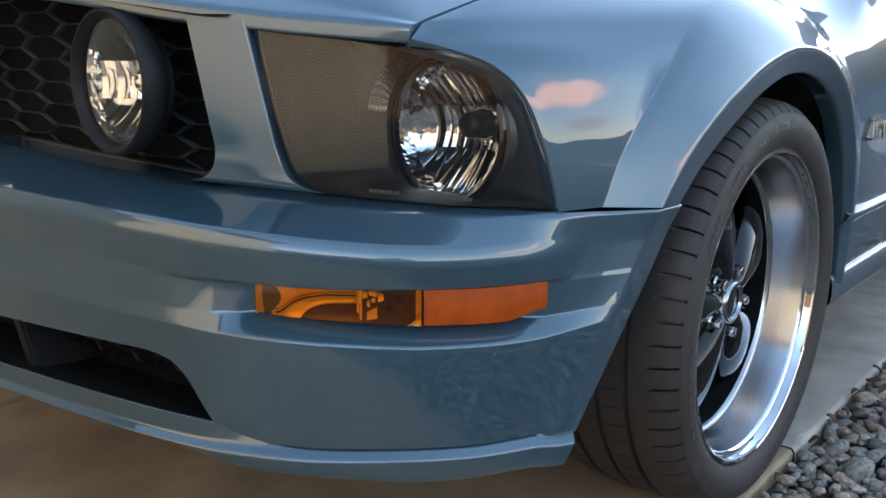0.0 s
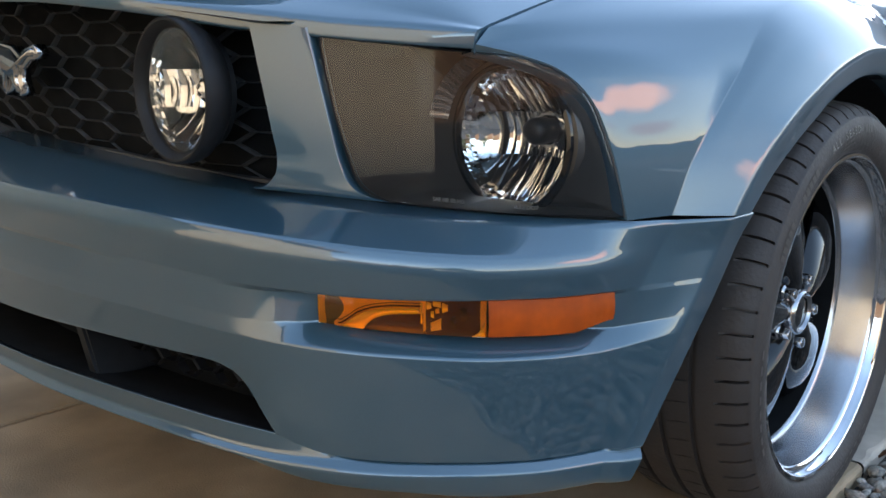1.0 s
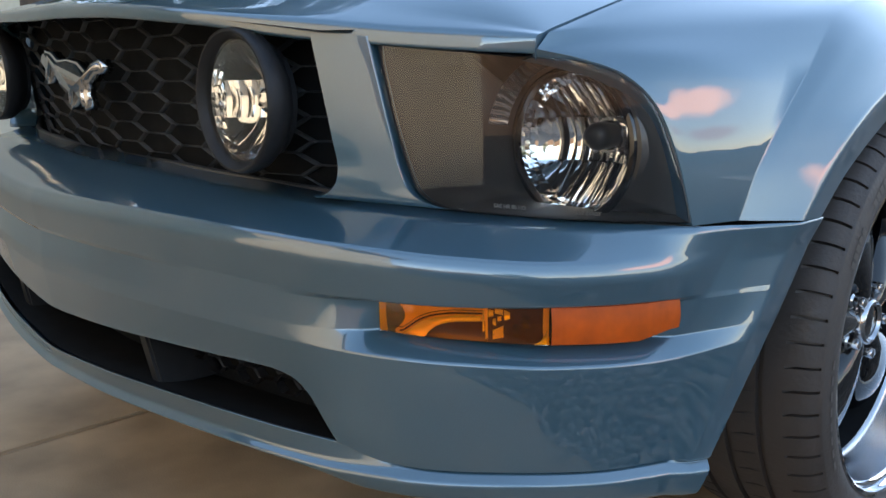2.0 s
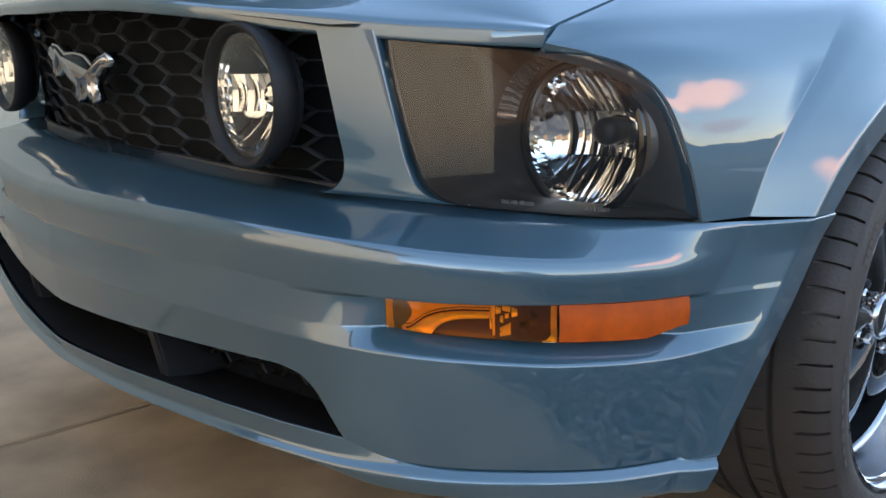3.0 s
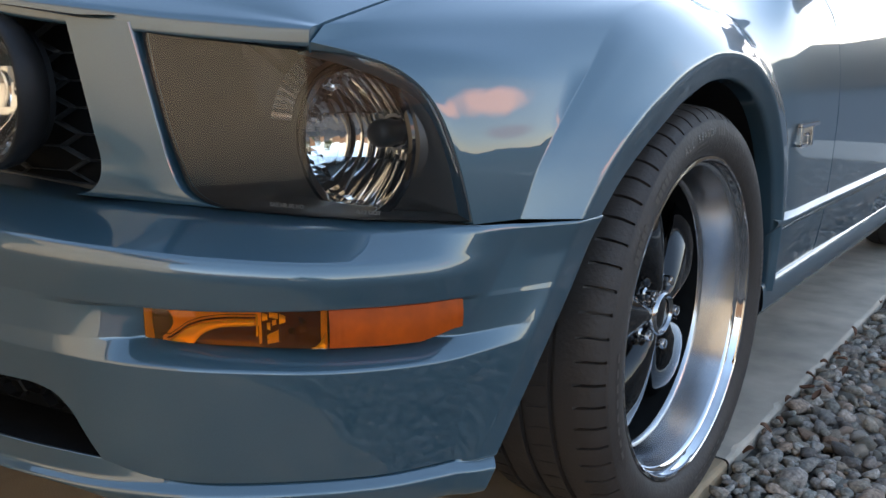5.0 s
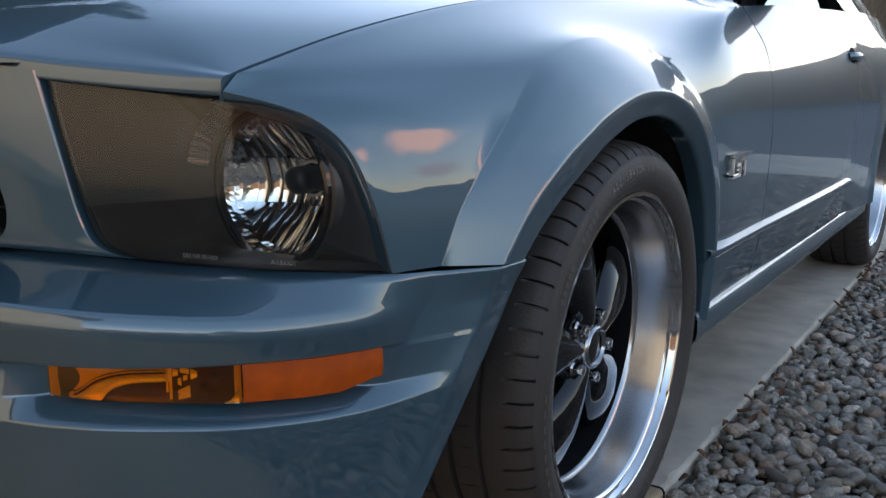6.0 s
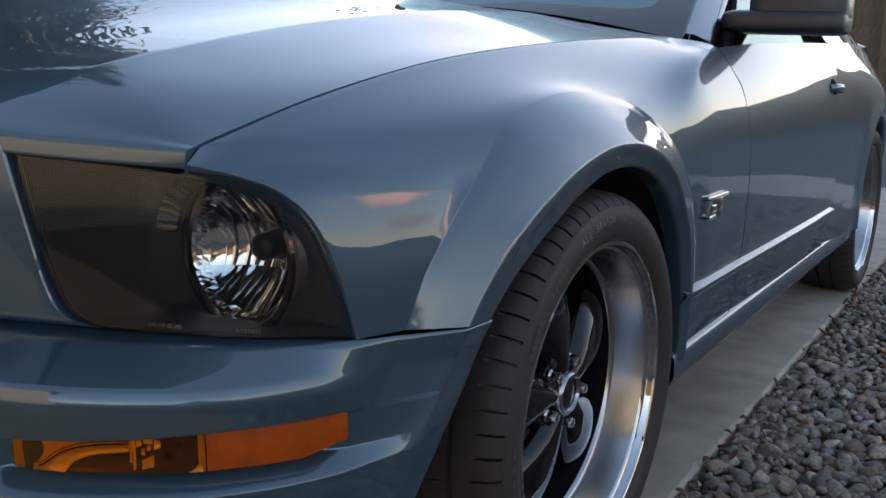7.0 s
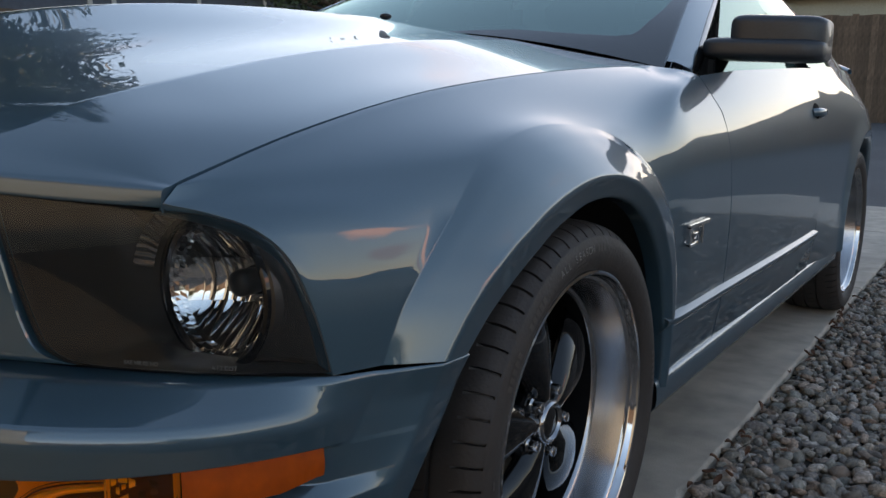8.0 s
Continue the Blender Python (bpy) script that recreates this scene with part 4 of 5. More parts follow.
# behind the wheel the fender runs over into the side's profile
sx_ = np.interp(FV[:, :, 2], prof[::-1, 1], prof[::-1, 0])
reach = np.hypot(FV[:, :, 1], FV[:, :, 2] - HUB_Z)
w_ = np.clip((FV[:, :, 1] - .20) / .28, 0, 1) * np.clip((reach - .42) / .10, 0, 1) * np.clip((FV[:, :, 0] - sx_ + .05) / .03, 0, 1) * (FV[:, :, 2] < .951)
w_ = w_ * w_ * (3 - 2 * w_)
w_[-2:] = np.where(w_[-3:-2] > .5, w_[-3:-2], w_[-2:])
FV[:, :, 0] += (sx_ - FV[:, :, 0]) * w_
FV[-1, :, 0] -= .010
fv, ff = grid(FV)
fend_me = mesh_from("fender", fv, ff)
for mir in (False, True):
    part("fender", mirror_mesh(fend_me, "fender_m") if mir else fend_me, PAINT, car)

# black liner inside the front wheel opening
th = np.radians(np.linspace(3, 158, 60))
lin = np.array([[(x, r * math.cos(t) * 1.02, HUB_Z + r * math.sin(t)) for t in th] for x, r in ((.885, .415), (.80, .43), (.62, .43), (.60, .30), (.60, .02))])
lv_, lf_ = grid(lin)
liner_me = mesh_from("wheel_liner", lv_, lf_)
for mir in (False, True):
    part("wheel_liner", mirror_mesh(liner_me, "wheel_liner_m") if mir else liner_me, LINER, car)

# ---- hood ----
nose = crs([(0, -.930, .872), (.178, -.922, .862), (.308, -.906, .850), (.40, -.882, .839), (.487, -.842, .829), (.588, -.776, .815), (.64, -.740, .810), (.7285, -.679, .802)], 12)
nose_low = crs([(0, -.934, .853), (.174, -.926, .845), (.306, -.910, .833), (.399, -.886, .822), (.487, -.848, .807), (.586, -.785, .795), (.66, -.734, .787), (.7265, -.6855, .781)], 12)
NC = 110
# knots across each station: middle, half way, crease, flank, gap
stations = [
    ((0, -.76, .938), (.27, -.73, .908), (.544, -.66, .885), (.64, -.655, .857), (.729, -.640, .815)),
    ((0, -.58, .994), (.27, -.56, .942), (.537, -.52, .916), (.64, -.50, .885), (.736, -.475, .860)),
    ((0, -.36, 1.046), (.26, -.345, .975), (.502, -.31, .951), (.635, -.285, .918), (.738, -.262, .901)),
    ((0, -.10, 1.080), (.25, -.095, 1.006), (.477, -.09, .981), (.62, -.07, .946), (.742, -.045, .928)),
    ((0, .22, 1.098), (.24, .22, 1.037), (.45, .22, 1.013), (.61, .22, .977), (.748, .225, .951)),
    ((0, .58, 1.106), (.23, .585, 1.059), (.425, .60, 1.035), (.60, .605, 1.000), (.762, .605, .973)),
]
acr = []
NA = 62                # columns as far as the crease
for st in stations:
    top_, _ = rounded([np.array([p]) for p in st[:3]], [.5], 6, 10)
    side_, _ = rounded([np.array([p]) for p in st[2:]], [.5], 6, 10)
    acr.append(np.concatenate([even(top_[:, 0], NA), even(side_[:, 0], NC - NA + 1)[1:]], 0))


def nose_split(line):
    k = int(np.argmin(np.abs(line[:, 0] - .53)))
    return np.concatenate([even(line[:k + 1], NA), even(line[k:], NC - NA + 1)[1:]], 0)


n0, n1 = nose_split(nose_low), nose_split(nose)
hrows = np.array([n1] + acr)
dense = []
for c_ in range(NC):
    dense.append(crs(hrows[:, c_], 10))
H = np.stack(dense, 1)
# rounded leading edge: rolls from the nose line down to the opening
roll, _ = rounded([n0 + np.array([0, .04, .002]), n0, n1 + np.array([0, -.006, .0]), H[3]], [.25, .5], 3, 6)
H = np.concatenate([roll[:-1], H[3:]], 0)
H[:, 0, 0] = XC
edge_dn = H[:, -1:, :] + np.array([-.001, .002, -.012])
edge_dn[:8, 0, 2] += np.linspace(.011, .004, 8)
H = np.concatenate([H, edge_dn], 1)
hv_, hf_ = grid(both_sides(H))
hood = part("hood", mesh_from("hood", hv_, hf_), PAINT, car)
# near-black channel under the gap between hood and fender, in place of its shade
ch = np.array([crs(f_edge[6:12], NS) + np.array(o_) for o_ in ((.006, .01, -.014), (-.004, .013, -.022), (-.016, .01, -.014))])
cv_, cf_ = grid(ch)
gap_me = mesh_from("hood_seal", cv_, cf_)
for mir in (False, True):
    part("hood_seal", mirror_mesh(gap_me, "hood_seal_m") if mir else gap_me, DARK_VOID, car)

# ---- doors and quarter panels ----



def side_panel(y0, y1, m=24):
    """A panel on the side's profile; its front edge bows forward to the windscreen pillar."""
    V = []
    for f in np.r_[0, .003, .008, np.linspace(.03, .97, m), .992, .997, 1]:
        row_ = []
        for x, z in prof:
            ya = y0 + np.interp(z, [.335, .65, .865, .95], [0, 0, -.030, -.100])
            y = ya + (y1 - ya) * f
            w = .006 * math.sin(math.pi * np.clip((y - .7) / 1.6, 0, 1))
            rise = np.interp(y, [.65, .92, 1.54, 1.87], [0, .019, .044, .054]) * np.clip((z - .80) / .15, 0, 1)
            row_.append((x + w, y, z + rise))
        V.append(row_)
    V = np.array(V)
    a, b = V[:1].copy(), V[-1:].copy()
    a[:, :, 0] -= .012
    b[:, :, 0] -= .012
    return grid(np.concatenate([a, V, b], 0))


dv_, df_ = side_panel(.7485, 1.811)
door_me = mesh_from("door", dv_, df_)
# quarter panel round the rear wheel
QTH = [183, 178, 169, 155, 138, 120, 105, 90, 75, 60, 42, 25, 8, -10]
q_in = np.interp(QTH, [-10, 20, 60, 90], [.055, .045, .015, 0])
q_open = [(.932 - d, 2.72 + .392 * math.cos(radians(t)), HUB_Z + .392 * math.sin(radians(t))) for t, d in zip(QTH, q_in)]
q_ridge = [(.948 - d, 2.72 + .42 * math.cos(radians(t)), HUB_Z + .42 * math.sin(radians(t))) for t, d in zip(QTH, q_in)]
q_mid = [(.93 - d, 2.72 + (.50 if t < 150 else .46) * math.cos(radians(t)), HUB_Z + .50 * math.sin(radians(t))) for t, d in zip(QTH, q_in)]
q_edge = [(.905, 1.815, .335), (.924, 1.815, .42), (.930, 1.815, .52), (.93, 1.815, .64), (.926, 1.815, .78), (.898, 1.815, .920), (.868, 1.815, 1.007), (.866, 2.2, 1.017),
          (.838, 2.72, 1.016), (.752, 3.2, 1.013), (.69, 3.62, .985), (.79, 3.68, .75), (.81, 3.68, .55), (.79, 3.62, .35)]
qo = crs(q_open, 10)
qrows = [qo + np.array([-.05, 0, 0]), qo, crs(q_ridge, 10), crs(q_mid, 10), crs(q_edge, 10, sharp=(0, 6, 10, 13))]
QV, _ = rounded(qrows, [.3, .4, .45], 4, 6)
qv, qf = grid(QV)
quarter_me = mesh_from("quarter_panel", qv, qf)
sill_prof = [(.86, .342), (.908, .340), (.914, .336), (.917, .325), (.918, .300), (.916, .286), (.908, .274), (.84, .266)]
sy = np.linspace(.345, 2.335, 30)
SV = np.array([[(x, y, z) for y in sy] for x, z in sill_prof])
sv_, sf_ = grid(SV)
sill_me = mesh_from("sill", sv_, sf_)
my = np.linspace(.352, 1.78, 40)
mp = [(.920, .473), (.933, .4695), (.9390, .4670), (.9400, .4625), (.937, .456), (.928, .446), (.918, .436)]
MV = np.array([[(x + .006 * math.sin(math.pi * np.clip((y - .7) / 1.6, 0, 1)) - .010 * max(0, (.42 - y) / .075) ** 2, y, z) for y in my] for x, z in mp])
mv_, mf_ = grid(MV)
mould_me = mesh_from("side_moulding", mv_, mf_)
for mir in (False, True):
    f_ = (lambda me, nm: mirror_mesh(me, nm)) if mir else (lambda me, nm: me)
    part("door", f_(door_me, "door_m"), PAINT, car)
    part("quarter_panel", f_(quarter_me, "quarter_m"), PAINT, car)
    part("sill", f_(sill_me, "sill_m"), PAINT, car)
    part("side_moulding", f_(mould_me, "mould_m"), PAINT, car)

# ---- wheels ----


def tyre_mesh():
    prof_ = [(.885, .262), (.900, .266), (.911, .274), (.914, .279), (.917, .284), (.921, .297), (.9215, .306), (.9205, .314), (.9165, .325), (.9155, .3275), (.913, .329), (.908, .335), (.902, .3405), (.893, .3450),
             (.882, .3480), (.872, .3495), (.858, .3505), (.8445, .3512), (.8435, .344), (.8355, .344), (.8345, .3516), (.815, .352), (.7945, .352), (.7935, .344), (.7845, .344), (.7835, .352),
             (.760, .352), (.7435, .3516), (.7425, .344), (.7345, .344), (.7335, .3512), (.715, .350), (.70, .348), (.688, .344), (.675, .337), (.664, .325), (.66, .305), (.664, .285), (.675, .270), (.69, .262)]
    ns = 64
    ang = []
    cut = []
    for k in range(ns):
        a0 = 2 * math.pi * k / ns
        for d, c in ((0, 0), (.020, 0), (.0212, 1), (.0218, 2), (.0338, 2), (.0344, 1), (.0364, 0)):
            ang.append(a0 + d + .012)
            cut.append(c)
    V = []
    for x, r in prof_:
        ring = []
        for a, c in zip(ang, cut):
            rr = r
            in_sh = (.875 < x < .9085 and r > .334) or (.663 < x < .73 and r > .337)
            mid = .797 < x < .834
            twist = (.885 - x) * .55 if x < .885 else 0
            if c == 2 and (in_sh or mid):
                rr = r - (.012 if in_sh else .003)
            ring.append((x, rr * math.cos(a + twist), rr * math.sin(a + twist)))
        V.append(ring)
    return grid(np.array(V), closed=True)


def spoke_mesh():
    """A broad curved paddle from the hub out and back into the barrel; it runs along +y before it is turned."""
    bm_rows = []
    for f in np.linspace(0, 1, 22):
        r = .030 + f * (.234 - .030)
        w = np.interp(f, [0, .2, .45, .7, .9, 1], [.022, .036, .060, .074, .072, .050])
        xc = np.interp(f, [0, .12, .3, .6, .85, 1], [.833, .836, .835, .828, .816, .799])
        th_ = np.interp(f, [0, .5, 1], [.017, .018, .013])
        ring = []
        for a in np.linspace(0, 2 * math.pi, 28, endpoint=False):
            c, s = math.cos(a), math.sin(a)
            u = math.copysign(abs(c) ** .8, c) * w
            t_ = math.copysign(abs(s) ** .7, s) * th_
            x = xc + t_ - (.019 * abs(u / w) ** 2.2 if t_ > 0 else .008 * (u / w) ** 2)
            ring.append((x, r, u))
        bm_rows.append(ring)
    return grid(np.array(bm_rows), closed=True)


wheel_prof = [(.824, .2300), (.829, .2315), (.8315, .2345), (.8325, .2375), (.855, .2430), (.872, .2465), (.889, .2510)]
lip_prof = [(.889, .2510), (.893, .2535), (.8945, .2575), (.901, .2595), (.9035, .2615), (.909, .2625), (.9105, .265), (.9095, .269), (.905, .271), (.898, .2695)]
wv_, wf_ = lathe(wheel_prof, 120)
wheel = part("wheel", mesh_from("wheel", wv_, wf_), ALLOY, car, "deep polished aluminium wheel with five gloss black spokes")
wv_, wf_ = lathe(lip_prof, 120)
part("rim_lip", mesh_from("rim_lip", wv_, wf_), LIP_ALLOY, wheel, "bright polished rim lip")
tv_, tf_ = tyre_mesh()
tyre = part("tyre", mesh_from("tyre", tv_, tf_), RUBBER, wheel, "black all-season tyre")
# inner barrel in near-black: shade behind the spokes is put into its colour
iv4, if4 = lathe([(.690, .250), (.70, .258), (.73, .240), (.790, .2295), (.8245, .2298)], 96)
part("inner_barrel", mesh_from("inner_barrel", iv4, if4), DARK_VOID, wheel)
sp_me = mesh_from("spoke", *spoke_mesh())
SPOKE0 = 28
for k in range(5):
    s_ = part("spoke", sp_me, GLOSS_BLACK, wheel, "gloss black spoke")
    s_.matrix_basis = Matrix.Rotation(radians(SPOKE0 + 72 * k), 4, 'X')
hv2, hf2 = lathe([(.76, .078), (.820, .077), (.832, .073), (.836, .060), (.837, .02)], 60)
part("hub", mesh_from("hub", hv2, hf2), GLOSS_BLACK, wheel)
hv2, hf2 = lathe([(.825, .040), (.846, .040), (.8535, .0385), (.8565, .0360), (.8575, .0345), (.8570, .0330), (.8540, .0315), (.8520, .0300), (.8530, .0280), (.8530, .0262)], 5 * 12)
cap = part("centre_cap", mesh_from("centre_cap", hv2, hf2), EMBLEM_CHROME, wheel, "dark chrome centre cap")
hv2, hf2 = lathe([(.8500, .0270), (.8518, .0262), (.8535, .020), (.8542, .001)], 40)
part("cap_disc", mesh_from("cap_disc", hv2, hf2), GLOSS_BLACK, cap)
for k in range(5):
    a = radians(SPOKE0 + 36 + 72 * k)
    ny, nz = .0572 * math.cos(a), .0572 * math.sin(a)
    nv, nf = lathe([(.826, .013), (.8385, .013), (.840, .0112), (.8415, .0095), (.854, .0095), (.8575, .0080), (.859, .004), (.8592, .0005)], 6 * 3, (0, ny, nz))
    part("lug_nut", mesh_from("lug_nut", nv, nf), EMBLEM_CHROME, wheel)
dv2, df2 = lathe([(.735, .09), (.752, .09), (.753, .175), (.740, .177), (.735, .175)], 60)
part("brake_disc", mesh_from("brake_disc", dv2, df2), IRON, wheel)
cb = bmesh.new()
box_bm(cb, (.72, .085, -.09), (.790, .19, .09), .02)
part("brake_caliper", cb, IRON, wheel)
# raised writing and bars on the sidewall
SW = lambda r: float(np.interp(r, [.279, .284, .297, .306, .314, .325], [.914, .917, .921, .9215, .9205, .9165]))


def on_sidewall(me, a0, r0):
    for v in me.vertices:
        r = r0 + v.co.y
        a = a0 - v.co.x / r0
        v.co = Vector((SW(r) + .0004 + max(v.co.z, 0), r * math.cos(a), r * math.sin(a)))
    return me


msg, a_ = "ALL SEASON", radians(112)
for ch_ in msg:
    if ch_ != " ":
        part("sidewall_letter", on_sidewall(text_mesh(ch_, .017, .0006), a_, .309), LETTER_RUBBER, tyre, "raised letter")
    a_ -= .0125 / .309 if ch_ != "I" else .007 / .309


def bar_mesh(w, h):
    m_ = max(2, int(w / .008))
    vs = [(w * (i / m_ - .5), h * j, .0006) for i in range(m_ + 1) for j in (-.5, .5)]
    return mesh_from("bar", vs, [(2 * i, 2 * i + 2, 2 * i + 3, 2 * i + 1) for i in range(m_)])


def bar_word(a0, r0, count, w, h, gap):
    """A word that cannot be read: a run of plain raised bars along the sidewall, from angle a0 on."""
    for k in range(count):
        part("sidewall_bar", on_sidewall(bar_mesh(w, h), radians(a0) - k * (w + gap) / r0, r0), BRAND_RUBBER, tyre)


for word in ((151, .309, 5, .0085, .012, .004), (133, .309, 5, .0085, .012, .004), (87, .309, 3, .007, .012, .004), (103, .290, 8, .004, .004, .002), (103, .2975, 6, .004, .004, .002),
             (205, .303, 8, .013, .020, .009), (12, .305, 6, .009, .012, .004), (305, .303, 8, .013, .020, .009)):
    bar_word(*word)

wheel.matrix_basis = pose(0, 0, HUB_Z)
copy_thing(wheel, pose(0, 2.72, HUB_Z))
copy_thing(wheel, pose(2 * XC, 0, HUB_Z, 0, 0, 180))
copy_thing(wheel, pose(2 * XC, 2.72, HUB_Z, 0, 0, 180))
# ---- cowl, glass, pillars and roof ----
xs = XC + np.linspace(-1, 1, 40) * (.77 - XC)


def cowl_row(y, z, drop):
    return np.stack([xs, y - .05 * (np.abs(xs - XC) / (.77 - XC)) ** 2 * 0 + .04 * (np.abs(xs - XC) / (.77 - XC)) ** 2, z - drop * (np.abs(xs - XC) / (.77 - XC)) ** 2], 1)


CV = np.array([cowl_row(.56, 1.040, .125), cowl_row(.60, 1.044, .125), cowl_row(.66, 1.048, .12), cowl_row(.78, 1.078, .12)])
cv3, cf3 = grid(CV)
part("cowl", mesh_from("cowl", cv3, cf3), BLACK_PLASTIC, car, "black plastic cowl below the windscreen")
gx = np.linspace(-1, 1, 30)
WS = []
for f in np.r_[-.05, np.linspace(0, 1, 14)]:
    hw = .755 - .17 * f
    WS.append([(XC + g * (hw - XC), .70 + .80 * f + .10 * g * g * (1 - .4 * f), 1.090 + .285 * f + .03 * math.sin(math.pi * f) - .105 * g * g * (1 - .6 * f)) for g in gx])
ws_v, ws_f = grid(np.array(WS))
g = part("windscreen", mesh_from("windscreen", ws_v, ws_f), GLASS, car, "tinted windscreen")
g.visible_shadow = False
WSA = np.array(WS)
# black band round the glass
band = []
for d in (0, .055):
    top = WSA[:, -1] + np.array([-d * 1.2, -.004, .002])
    band.append(top)
bvv, bff = grid(np.array(band))
fr_me = mesh_from("screen_band", bvv, bff)
for mir in (False, True):
    part("screen_band", mirror_mesh(fr_me, "screen_band_m") if mir else fr_me, GLOSS_BLACK, car)
def on_glass(f, g):
    hw = .755 - .17 * f
    return np.array((XC + g * (hw - XC), .70 + .80 * f + .10 * g * g * (1 - .4 * f) - .0022, 1.090 + .285 * f + .03 * math.sin(math.pi * f) - .105 * g * g * (1 - .6 * f) + .0034))


corner = np.array([[on_glass(f, gi + (.995 - gi) * w) for w in np.linspace(0, 1, 9)]
                   for f in np.linspace(-.05, 1, 36) for gi in [float(smooth_interp(f, [-.05, .01, .045, .09, .2, .4, 1], [.28, .50, .72, .855, .892, .938, .955]))]])
cnv, cnf = grid(corner)
corner_me = mesh_from("screen_corner", cnv, cnf)
for mir in (False, True):
    part("screen_band", mirror_mesh(corner_me, "screen_corner_m") if mir else corner_me, GLOSS_BLACK, car, "black printed band round the windscreen")
low = np.array([WSA[0] + np.array([0, .006, -.005]), WSA[1] * .9 + WSA[0] * .1 + np.array([0, .006, -.005])])
bvv, bff = grid(low)
part("screen_band", mesh_from("screen_band_low", bvv, bff), GLOSS_BLACK, car)
# pillars
PP = []
for f in np.linspace(0, 1, 12):
    c = np.array([.775 - .185 * f, .73 + .86 * f, .975 + .345 * f + .025 * math.sin(math.pi * f)])
    PP.append([c + np.array(o) for o in ((-.014, -.01, .004), (-.004, -.018, .010), (.010, .0, .008), (.035, .045, -.008), (.030, .075, -.018), (.0, .07, -.02))])
pp_v, pp_f = grid(np.array(PP))
pp_me = mesh_from("windscreen_pillar", pp_v, pp_f)
TP = []
for f in np.linspace(0, 1, 12):
    c = np.array([.775 - .185 * f, .73 + .86 * f, .975 + .345 * f + .025 * math.sin(math.pi * f)])
    TP.append([c + np.array(o) for o in ((.036, .046, -.008), (.040, .062, -.012), (.042, .082, -.020), (.034, .088, -.022))])
tp_v, tp_f = grid(np.array(TP))
tp_me = mesh_from("pillar_trim", tp_v, tp_f)
DG = []
for f in np.linspace(0, 1, 10):
    DG.append([(.862 - .235 * f - .02 * f * f, .78 + .85 * f * (1 - u) + u * (1.02 - .30 * f * .0) , .945 + .40 * f) for u in np.linspace(0, 1, 12)])
dg_v, dg_f = grid(np.array(DG))
dg_me = mesh_from("door_window", dg_v, dg_f)


def pod(x0, x1, zc0, zc1, hz, yc, hy, sweep, r_end, square=.34, shut=.30):
    """A rounded shell along x: superelliptic sections, both ends drawn in."""
    V = []
    for f in np.r_[0, .004, .015, .04, .09, np.linspace(.16, .84, 8), .91, .96, .985, .996, 1]:
        x = x0 + (x1 - x0) * f
        d = min(x - x0, x1 - x)
        k = math.sqrt(max(0.0, 1 - (1 - min(1, d / r_end)) ** 2)) * shut + 1 - shut if 0 < d else .0
        zc, y = zc0 + (zc1 - zc0) * f, yc + sweep * f * f
        ring = []
        for a in np.linspace(0, 2 * math.pi, 48, endpoint=False):
            c, s = math.cos(a), math.sin(a)
            ring.append((x, y + k * hy * math.copysign(abs(c) ** (square + .12), c), zc + k * hz * math.copysign(abs(s) ** square, s)))
        V.append(ring)
    v, f = grid(np.array(V), closed=True)
    return mesh_from("pod", v, f)


mir_me = pod(.852, 1.066, 1.052, 1.042, .053, .968, .058, .035, .032)
mb_me = pod(.790, 1.0665, 1.0235, 1.0135, .0285, .956, .066, .035, .040, .5, .38)
for mir in (False, True):
    f_ = (lambda me, nm: mirror_mesh(me, nm)) if mir else (lambda me, nm: me)
    part("windscreen_pillar", f_(pp_me, "pillar_m"), PAINT, car)
    part("pillar_trim", f_(tp_me, "pillar_trim_m"), GLOSS_BLACK, car)
    g = part("door_window", f_(dg_me, "door_window_m"), GLASS, car)
    g.visible_shadow = False
    mr = part("side_mirror", f_(mir_me, "side_mirror_m"), MIRROR_SHELL, car, "dark side mirror housing")
    part("mirror_base", f_(mb_me, "mirror_base_m"), MIRROR_SHELL, mr)
# roof and tail, closed behind
RV = []
for f in np.linspace(0, 1, 18):
    y = 1.50 + 2.1 * f
    zt = 1.372 + .02 * math.sin(math.pi * min(1, f * 1.6)) - (.42 * max(0, f - .45) ** 1.3 * 1.9)
    hw = .575 + .20 * max(0, f - .4)
    RV.append([(XC + g * (hw - XC), y, zt - .06 * g * g) for g in gx])
RVA = np.array(RV)
rv3, rf3 = grid(RVA[:8])
part("roof", mesh_from("roof", rv3, rf3), PAINT, car)
rv3, rf3 = grid(RVA[7:14])
g = part("rear_window", mesh_from("rear_window", rv3, rf3), GLASS, car, "tinted rear window")
g.visible_shadow = False
rv3, rf3 = grid(RVA[13:])
part("trunk_lid", mesh_from("trunk_lid", rv3, rf3), PAINT, car)


def rear_side(y0, y1, m=10):
    """The side between the belt line and the roof's edge, behind the door."""
    rows_ = []
    for y in np.linspace(y0, y1, m):
        lo = np.array([np.interp(y, [1.8, 2.2, 2.72, 3.2, 3.5], [.864, .862, .834, .750, .70]), y, 1.006])
        hi = np.array([np.interp(y, RVA[:, -1, 1], RVA[:, -1, k]) for k in range(3)])
        rows_.append([lo * (1 - f) + hi * f + np.array([.012 * math.sin(math.pi * f), 0, 0]) for f in np.linspace(0, 1, 8)])
    v, f = grid(np.array(rows_))
    return v, f


